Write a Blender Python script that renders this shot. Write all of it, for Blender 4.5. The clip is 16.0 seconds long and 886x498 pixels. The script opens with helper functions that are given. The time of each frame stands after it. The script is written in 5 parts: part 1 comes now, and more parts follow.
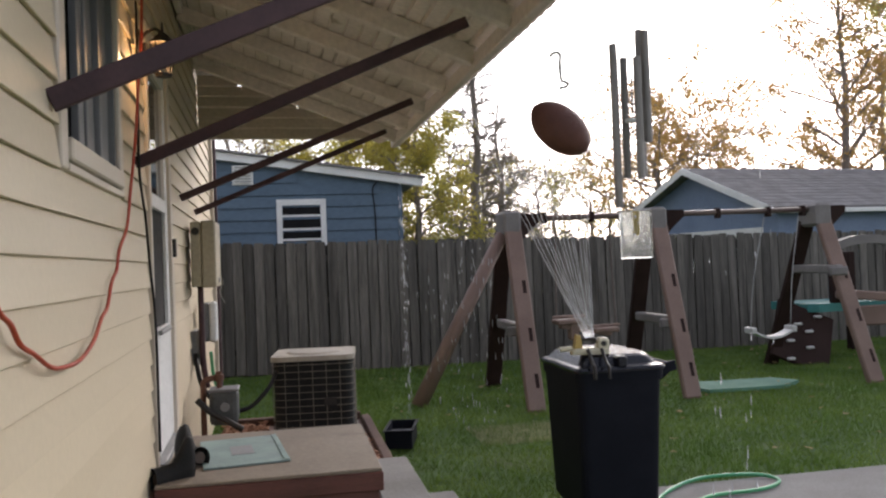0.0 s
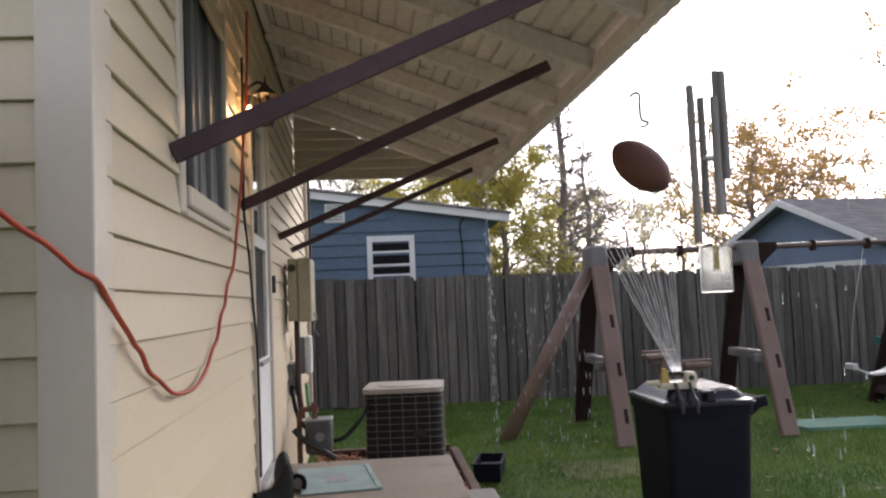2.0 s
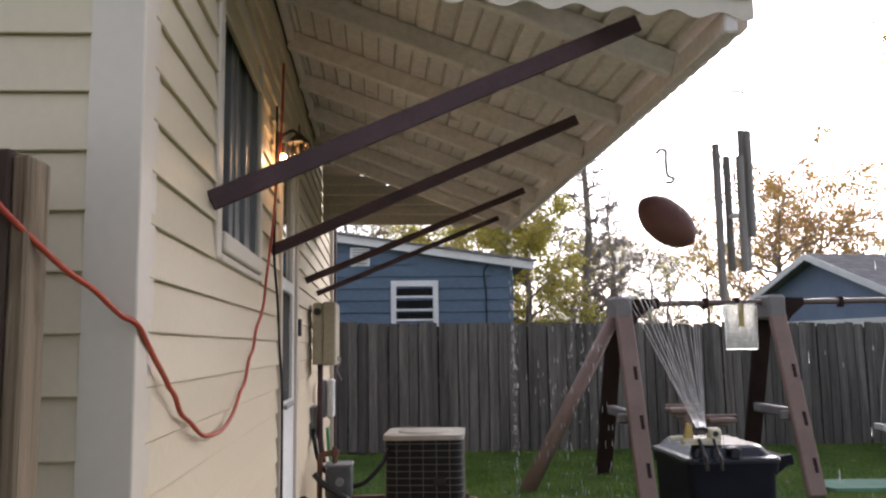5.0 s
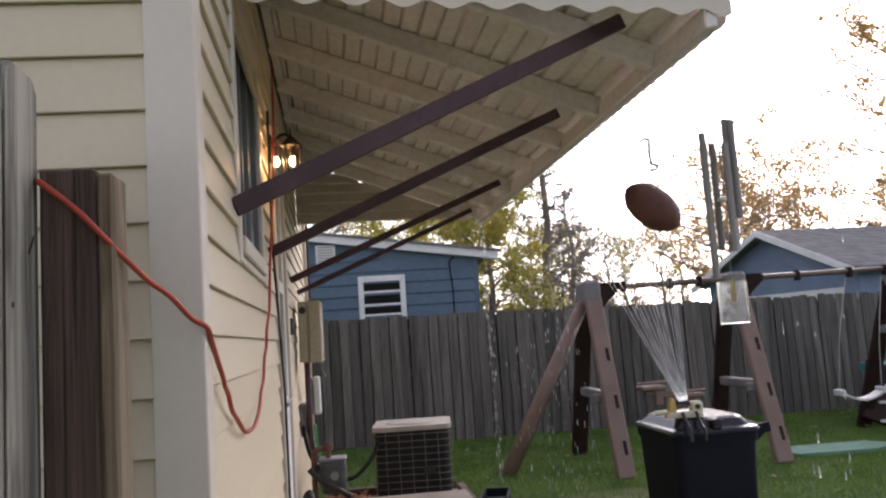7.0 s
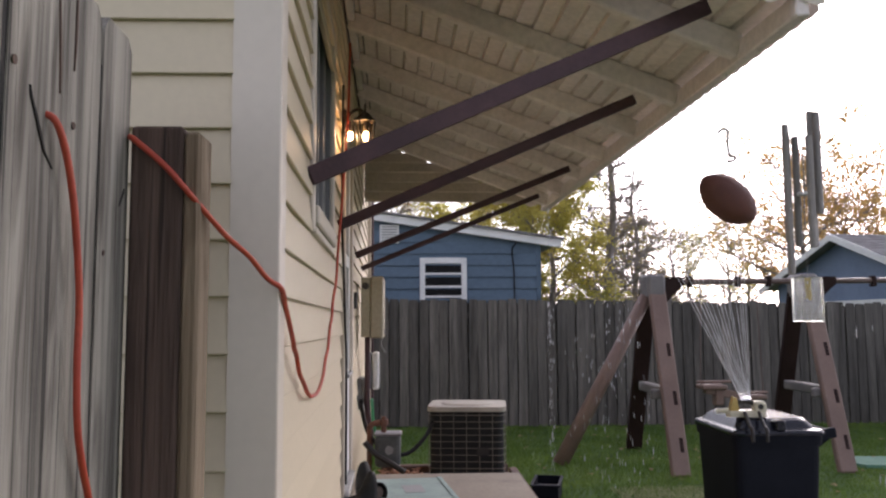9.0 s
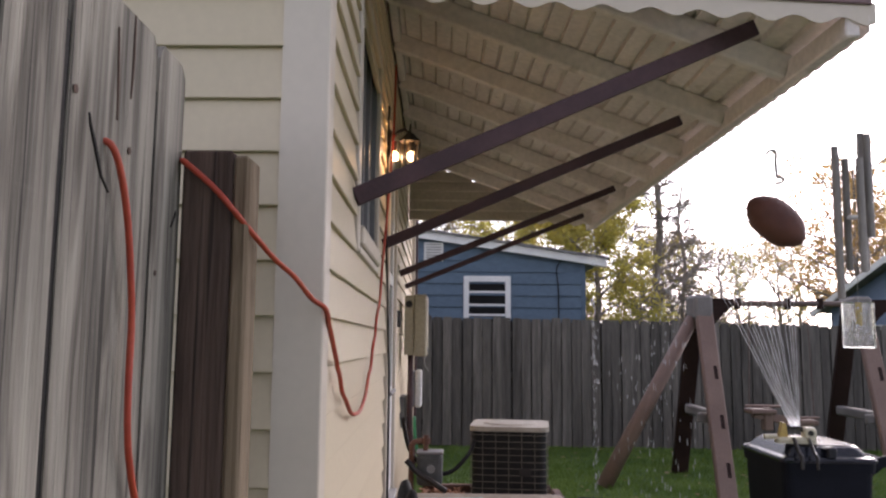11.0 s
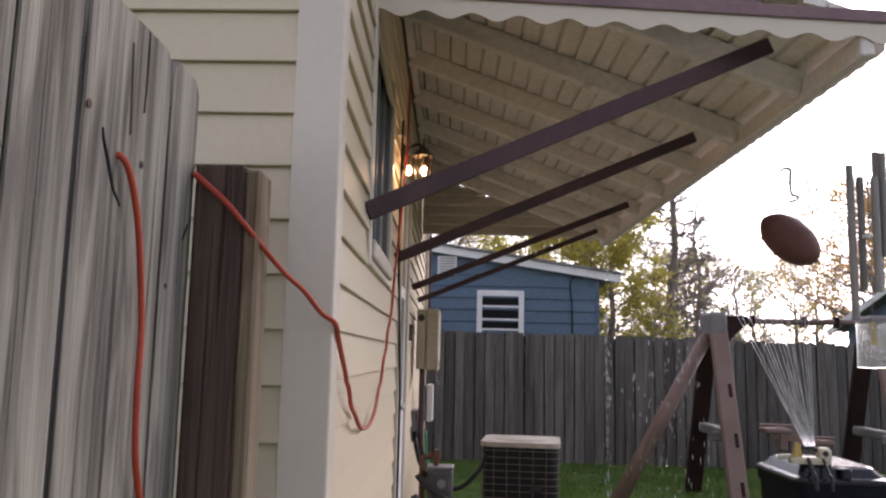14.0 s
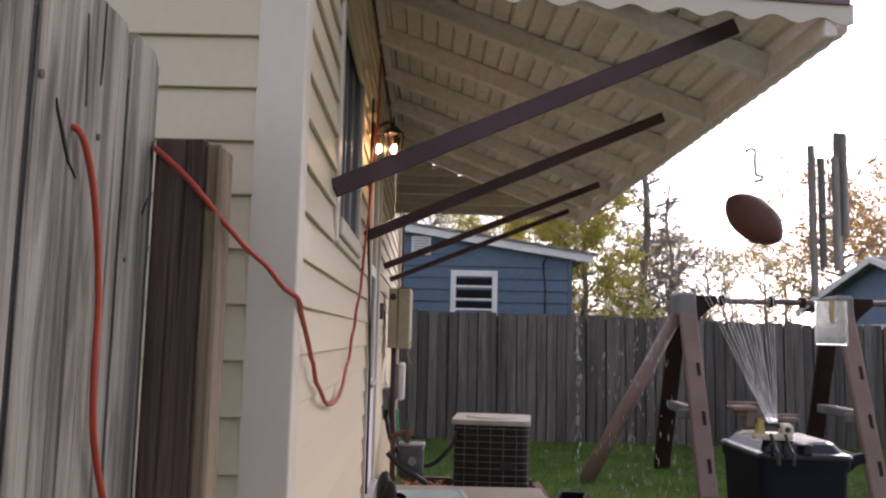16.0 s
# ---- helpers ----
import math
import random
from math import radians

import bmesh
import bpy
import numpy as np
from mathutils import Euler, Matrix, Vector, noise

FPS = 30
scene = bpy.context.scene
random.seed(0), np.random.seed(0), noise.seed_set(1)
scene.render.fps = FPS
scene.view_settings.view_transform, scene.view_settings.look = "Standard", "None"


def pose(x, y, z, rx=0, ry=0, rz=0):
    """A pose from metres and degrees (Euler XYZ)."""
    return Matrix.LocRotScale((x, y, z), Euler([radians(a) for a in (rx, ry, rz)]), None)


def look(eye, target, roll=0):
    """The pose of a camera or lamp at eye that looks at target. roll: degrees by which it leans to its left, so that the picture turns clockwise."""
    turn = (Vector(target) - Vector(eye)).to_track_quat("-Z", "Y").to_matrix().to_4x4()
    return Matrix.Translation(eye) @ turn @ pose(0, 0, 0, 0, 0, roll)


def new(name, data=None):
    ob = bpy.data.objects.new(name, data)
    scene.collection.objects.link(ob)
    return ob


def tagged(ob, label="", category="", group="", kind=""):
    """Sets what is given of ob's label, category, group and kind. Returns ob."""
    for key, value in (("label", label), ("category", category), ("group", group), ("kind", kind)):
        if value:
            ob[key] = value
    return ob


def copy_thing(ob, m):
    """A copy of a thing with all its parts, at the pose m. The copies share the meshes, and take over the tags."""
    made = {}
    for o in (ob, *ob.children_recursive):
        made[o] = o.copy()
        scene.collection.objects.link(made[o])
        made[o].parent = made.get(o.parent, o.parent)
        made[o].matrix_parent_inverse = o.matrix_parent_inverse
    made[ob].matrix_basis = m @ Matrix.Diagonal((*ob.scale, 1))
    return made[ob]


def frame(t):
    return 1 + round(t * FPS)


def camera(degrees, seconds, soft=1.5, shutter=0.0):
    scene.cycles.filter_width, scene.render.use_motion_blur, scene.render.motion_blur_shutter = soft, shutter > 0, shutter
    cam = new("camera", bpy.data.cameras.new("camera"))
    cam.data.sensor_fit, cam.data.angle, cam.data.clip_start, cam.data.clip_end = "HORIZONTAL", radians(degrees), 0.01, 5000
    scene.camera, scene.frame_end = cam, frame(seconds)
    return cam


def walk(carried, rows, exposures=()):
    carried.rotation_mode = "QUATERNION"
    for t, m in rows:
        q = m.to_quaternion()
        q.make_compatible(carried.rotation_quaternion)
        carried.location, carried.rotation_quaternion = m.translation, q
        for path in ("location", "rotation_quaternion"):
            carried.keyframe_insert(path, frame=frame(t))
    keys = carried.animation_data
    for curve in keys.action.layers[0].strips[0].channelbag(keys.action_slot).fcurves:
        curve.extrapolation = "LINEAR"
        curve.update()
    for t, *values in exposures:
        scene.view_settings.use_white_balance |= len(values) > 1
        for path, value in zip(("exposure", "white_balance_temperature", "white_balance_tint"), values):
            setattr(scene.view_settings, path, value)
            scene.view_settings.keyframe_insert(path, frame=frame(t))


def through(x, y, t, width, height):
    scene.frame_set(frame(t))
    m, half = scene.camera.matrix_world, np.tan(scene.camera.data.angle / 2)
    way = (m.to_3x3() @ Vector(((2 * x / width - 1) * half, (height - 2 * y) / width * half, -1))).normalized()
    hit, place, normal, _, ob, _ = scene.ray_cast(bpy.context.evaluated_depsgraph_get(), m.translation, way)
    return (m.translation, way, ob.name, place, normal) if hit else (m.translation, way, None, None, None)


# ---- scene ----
cam = camera(57.2, 16.0, soft=2.3)

PATH = [
    (0, (0.564, -1.48, 1.518), (0.942, 0.484, 1.551), -2.2),
    (0.5, (0.569, -1.542, 1.55), (0.828, 0.439, 1.645), -3.5),
    (1, (0.561, -1.589, 1.546), (0.801, 0.388, 1.73), -3.8),
    (1.5, (0.546, -1.605, 1.544), (0.737, 0.376, 1.737), -2.4),
    (2, (0.551, -1.622, 1.517), (0.719, 0.367, 1.644), -2.4),
    (2.5, (0.559, -1.626, 1.521), (0.766, 0.357, 1.684), -2.7),
    (3, (0.559, -1.627, 1.526), (0.735, 0.356, 1.72), -2.4),
    (3.5, (0.555, -1.631, 1.531), (0.691, 0.352, 1.753), -1.4),
    (4, (0.541, -1.641, 1.54), (0.627, 0.341, 1.795), -0.9),
    (4.5, (0.555, -1.651, 1.534), (0.653, 0.331, 1.782), -0.5),
    (7, (0.332, -1.789, 1.528), (0.558, 0.186, 1.744), -3.9),
    (7.5, (0.322, -1.806, 1.532), (0.529, 0.166, 1.791), -2.7),
    (8, (0.323, -1.808, 1.525), (0.5, 0.167, 1.783), -1.8),
    (8.5, (0.304, -1.802, 1.511), (0.401, 0.185, 1.717), -0.7),
    (9, (0.307, -1.792, 1.503), (0.381, 0.198, 1.689), -0.3),
    (9.2, (0.307, -1.798, 1.493), (0.367, 0.195, 1.658), 0.2),
    (11.3, (0.315, -1.817, 1.513), (0.277, 0.169, 1.745), 0.5),
    (11.5, (0.318, -1.822, 1.512), (0.289, 0.165, 1.744), 0.6),
    (12, (0.323, -1.824, 1.52), (0.266, 0.161, 1.758), 1.0),
    (12.5, (0.333, -1.817, 1.513), (0.26, 0.165, 1.77), 0.9),
    (13, (0.336, -1.812, 1.507), (0.264, 0.169, 1.775), 0.7),
    (13.5, (0.336, -1.814, 1.513), (0.273, 0.168, 1.776), 1.0),
    (14, (0.322, -1.814, 1.516), (0.251, 0.168, 1.777), 1.3),
    (14.5, (0.329, -1.818, 1.508), (0.258, 0.165, 1.762), 1.2),
    (15, (0.337, -1.828, 1.506), (0.28, 0.156, 1.753), 1.3),
    (15.5, (0.337, -1.828, 1.506), (0.322, 0.158, 1.745), 1.3),
    (16, (0.351, -1.823, 1.505), (0.341, 0.166, 1.72), 1.3),
]
walk(cam, [(t, look(eye, target, roll)) for t, eye, target, roll in PATH], [(0.0, 1.06, 6400, 17), (1.0, 1.18, 6350, 18), (3.0, 1.18, 6300, 19), (8.0, 1.2, 6280, 22), (12.0, 1.18, 6280, 25), (16.0, 1.18, 6280, 25)])

# ---- light ----
world = bpy.data.worlds.new("world")
scene.world = world
world.use_nodes = True
wn = world.node_tree.nodes
sky = wn.new("ShaderNodeTexSky")
sky.sky_type = "NISHITA"
sky.sun_disc = False
sky.sun_elevation = radians(24)
sky.sun_rotation = radians(35)
sky.air_density, sky.dust_density, sky.ozone_density = 1.0, 2.0, 1.0
wn["Background"].inputs[1].default_value = 0.13
grey = wn.new("ShaderNodeHueSaturation")  # thin overcast: the sky's colour is pale
grey.inputs["Saturation"].default_value = 0.35
world.node_tree.links.new(sky.outputs[0], grey.inputs["Color"])
world.node_tree.links.new(grey.outputs[0], wn["Background"].inputs[0])
sun = new("sun", bpy.data.lights.new("sun", "SUN"))
sun.data.energy, sun.data.angle, sun.data.color = 0.35, radians(14), (1.0, 0.93, 0.82)
sun.matrix_world = look((0, 0, 0), (-math.sin(radians(35)), -math.cos(radians(35)), -math.tan(radians(24))))

# ---- materials ----


def mat(name, c1, c2, scale=4.0, rough=0.6, bump=0.15, fine=60.0, stretch=(1, 1, 1), rnd=0.0, metal=0.0, spot=None, coat=0.0, var=0.1, spec=0.5):
    """Two colours mixed by broad noise, fine grain over it, bump from the grain, a random shift per object."""
    m = bpy.data.materials.new(name)
    m.use_nodes = True
    nt = m.node_tree
    n, l = nt.nodes, nt.links
    b = n["Principled BSDF"]
    tc = n.new("ShaderNodeTexCoord")
    mp = n.new("ShaderNodeMapping")
    mp.inputs["Scale"].default_value = stretch
    oi = n.new("ShaderNodeObjectInfo")
    add = n.new("ShaderNodeVectorMath")
    add.operation = "MULTIPLY_ADD"
    comb = n.new("ShaderNodeCombineXYZ")
    for i in range(3):
        l.new(oi.outputs["Random"], comb.inputs[i])
    l.new(comb.outputs[0], add.inputs[0])
    add.inputs[1].default_value = (17, 31, 23)
    l.new(tc.outputs["Object"], add.inputs[2])
    l.new(add.outputs[0], mp.inputs["Vector"])
    n1, n2 = n.new("ShaderNodeTexNoise"), n.new("ShaderNodeTexNoise")
    n1.inputs["Scale"].default_value, n2.inputs["Scale"].default_value = scale, fine
    n1.inputs["Detail"].default_value, n2.inputs["Detail"].default_value = 5, 3
    l.new(mp.outputs[0], n1.inputs["Vector"])
    l.new(mp.outputs[0], n2.inputs["Vector"])
    ramp = n.new("ShaderNodeMapRange")
    ramp.inputs[1].default_value, ramp.inputs[2].default_value = 0.35, 0.65
    l.new(n1.outputs[0], ramp.inputs[0])
    mix = n.new("ShaderNodeMixRGB")
    mix.inputs[1].default_value, mix.inputs[2].default_value = (*c1, 1), (*c2, 1)
    l.new(ramp.outputs[0], mix.inputs[0])
    last = mix.outputs[0]
    if spot:
        n3 = n.new("ShaderNodeTexNoise")
        n3.inputs["Scale"].default_value = spot[1]
        n3.inputs["Detail"].default_value = 6
        l.new(mp.outputs[0], n3.inputs["Vector"])
        r3 = n.new("ShaderNodeMapRange")
        r3.inputs[1].default_value, r3.inputs[2].default_value = spot[2], spot[2] + 0.12
        l.new(n3.outputs[0], r3.inputs[0])
        mx = n.new("ShaderNodeMixRGB")
        mx.inputs[2].default_value = (*spot[0], 1)
        l.new(r3.outputs[0], mx.inputs[0])
        l.new(last, mx.inputs[1])
        last = mx.outputs[0]
    hsv = n.new("ShaderNodeHueSaturation")
    l.new(last, hsv.inputs["Color"])
    v1 = n.new("ShaderNodeMapRange")
    v1.inputs[1].default_value, v1.inputs[2].default_value = 0.3, 0.7
    v1.inputs[3].default_value, v1.inputs[4].default_value = 1 - var, 1 + var
    l.new(n2.outputs[0], v1.inputs[0])
    v2 = n.new("ShaderNodeMapRange")
    v2.inputs[3].default_value, v2.inputs[4].default_value = 1 - rnd, 1 + rnd
    l.new(oi.outputs["Random"], v2.inputs[0])
    mul = n.new("ShaderNodeMath")
    mul.operation = "MULTIPLY"
    l.new(v1.outputs[0], mul.inputs[0])
    l.new(v2.outputs[0], mul.inputs[1])
    l.new(mul.outputs[0], hsv.inputs["Value"])
    l.new(hsv.outputs[0], b.inputs["Base Color"])
    b.inputs["Roughness"].default_value, b.inputs["Metallic"].default_value = rough, metal
    b.inputs["Coat Weight"].default_value = coat
    b.inputs["Specular IOR Level"].default_value = spec
    if bump:
        bp = n.new("ShaderNodeBump")
        bp.inputs["Strength"].default_value, bp.inputs["Distance"].default_value = bump, 0.01
        l.new(n2.outputs[0], bp.inputs["Height"])
        l.new(bp.outputs[0], b.inputs["Normal"])
    return m


def leaf(name, c1, c2, through=0.6):
    """Thin leaves: diffuse on both sides and light let through."""
    m = mat(name, c1, c2, 1.2, 0.6, 0.0, 6)
    n, l = m.node_tree.nodes, m.node_tree.links
    b, out = n["Principled BSDF"], n["Material Output"]
    tr, mx = n.new("ShaderNodeBsdfTranslucent"), n.new("ShaderNodeMixShader")
    l.new(b.inputs["Base Color"].links[0].from_socket, tr.inputs["Color"])
    mx.inputs[0].default_value = through
    l.new(b.outputs[0], mx.inputs[1])
    l.new(tr.outputs[0], mx.inputs[2])
    l.new(mx.outputs[0], out.inputs["Surface"])
    return m


def glass(name, tint, rough=0.02, transmission=1.0, ior=1.45, alpha=1.0):
    m = bpy.data.materials.new(name)
    m.use_nodes = True
    b = m.node_tree.nodes["Principled BSDF"]
    b.inputs["Base Color"].default_value = (*tint, 1)
    b.inputs["Roughness"].default_value, b.inputs["IOR"].default_value = rough, ior
    b.inputs["Transmission Weight"].default_value = transmission
    b.inputs["Alpha"].default_value = alpha
    return m


def glow(name, colour, strength):
    m = bpy.data.materials.new(name)
    m.use_nodes = True
    b = m.node_tree.nodes["Principled BSDF"]
    b.inputs["Emission Color"].default_value = (*colour, 1)
    b.inputs["Emission Strength"].default_value = strength
    return m



def cedar(name, c_dark, c_light, stain):
    """Rough-sawn grey cedar: long grain, cross saw marks, brown stains, darker weather streaks."""
    m = bpy.data.materials.new(name)
    m.use_nodes = True
    n, l = m.node_tree.nodes, m.node_tree.links
    b = n["Principled BSDF"]
    b.inputs["Roughness"].default_value = 0.93
    tc, oi, add, comb = n.new("ShaderNodeTexCoord"), n.new("ShaderNodeObjectInfo"), n.new("ShaderNodeVectorMath"), n.new("ShaderNodeCombineXYZ")
    for i in range(3):
        l.new(oi.outputs["Random"], comb.inputs[i])
    add.operation = "MULTIPLY_ADD"
    add.inputs[1].default_value = (13, 29, 19)
    l.new(comb.outputs[0], add.inputs[0])
    l.new(tc.outputs["Object"], add.inputs[2])

    def layer(scale, detail, lo, hi, distort=0.0, slant=0.0):
        mp, tx, mr = n.new("ShaderNodeMapping"), n.new("ShaderNodeTexNoise"), n.new("ShaderNodeMapRange")
        mp.inputs["Scale"].default_value, mp.inputs["Rotation"].default_value = scale, (slant, 0, 0)
        l.new(add.outputs[0], mp.inputs["Vector"])
        tx.inputs["Scale"].default_value, tx.inputs["Detail"].default_value, tx.inputs["Distortion"].default_value = 1.0, detail, distort
        l.new(mp.outputs[0], tx.inputs["Vector"])
        mr.inputs[1].default_value, mr.inputs[2].default_value = lo, hi
        l.new(tx.outputs[0], mr.inputs[0])
        return mr.outputs[0]

    def blend(fac, a, colour):
        mx = n.new("ShaderNodeMixRGB")
        l.new(fac, mx.inputs[0])
        if isinstance(a, tuple):
            mx.inputs[1].default_value = (*a, 1)
        else:
            l.new(a, mx.inputs[1])
        mx.inputs[2].default_value = (*colour, 1)
        return mx.outputs[0]

    grain = layer((90, 90, 3.4), 10, 0.36, 0.64, 0.7)
    broad = layer((22, 22, 0.9), 4, 0.38, 0.64, 0.4)
    saw = layer((7, 7, 120), 3, 0.56, 0.78, 0.3, 0.28)
    dirt = layer((11, 11, 1.4), 6, 0.5, 0.7, 1.4)
    crack = layer((80, 80, 1.0), 3, 0.61, 0.68, 0.5)
    col = blend(broad, c_dark, c_light)
    for fac, colour, amount in ((grain, c_light, 0.4), (saw, c_light, 0.1), (dirt, stain, 0.85), (crack, tuple(0.35 * v for v in c_dark), 0.8)):
        sc = n.new("ShaderNodeMath")
        sc.operation = "MULTIPLY"
        sc.inputs[1].default_value = amount
        l.new(fac, sc.inputs[0])
        col = blend(sc.outputs[0], col, colour)
    hsv, vr = n.new("ShaderNodeHueSaturation"), n.new("ShaderNodeMapRange")
    vr.inputs[3].default_value, vr.inputs[4].default_value = 0.82, 1.15
    l.new(oi.outputs["Random"], vr.inputs[0])
    l.new(vr.outputs[0], hsv.inputs["Value"])
    l.new(col, hsv.inputs["Color"])
    l.new(hsv.outputs[0], b.inputs["Base Color"])
    mix = n.new("ShaderNodeMath")
    mix.operation = "ADD"
    l.new(grain, mix.inputs[0])
    l.new(crack, mix.inputs[1])
    bp = n.new("ShaderNodeBump")
    bp.inputs["Strength"].default_value, bp.inputs["Distance"].default_value = 0.7, 0.004
    l.new(mix.outputs[0], bp.inputs["Height"])
    l.new(bp.outputs[0], b.inputs["Normal"])
    return m


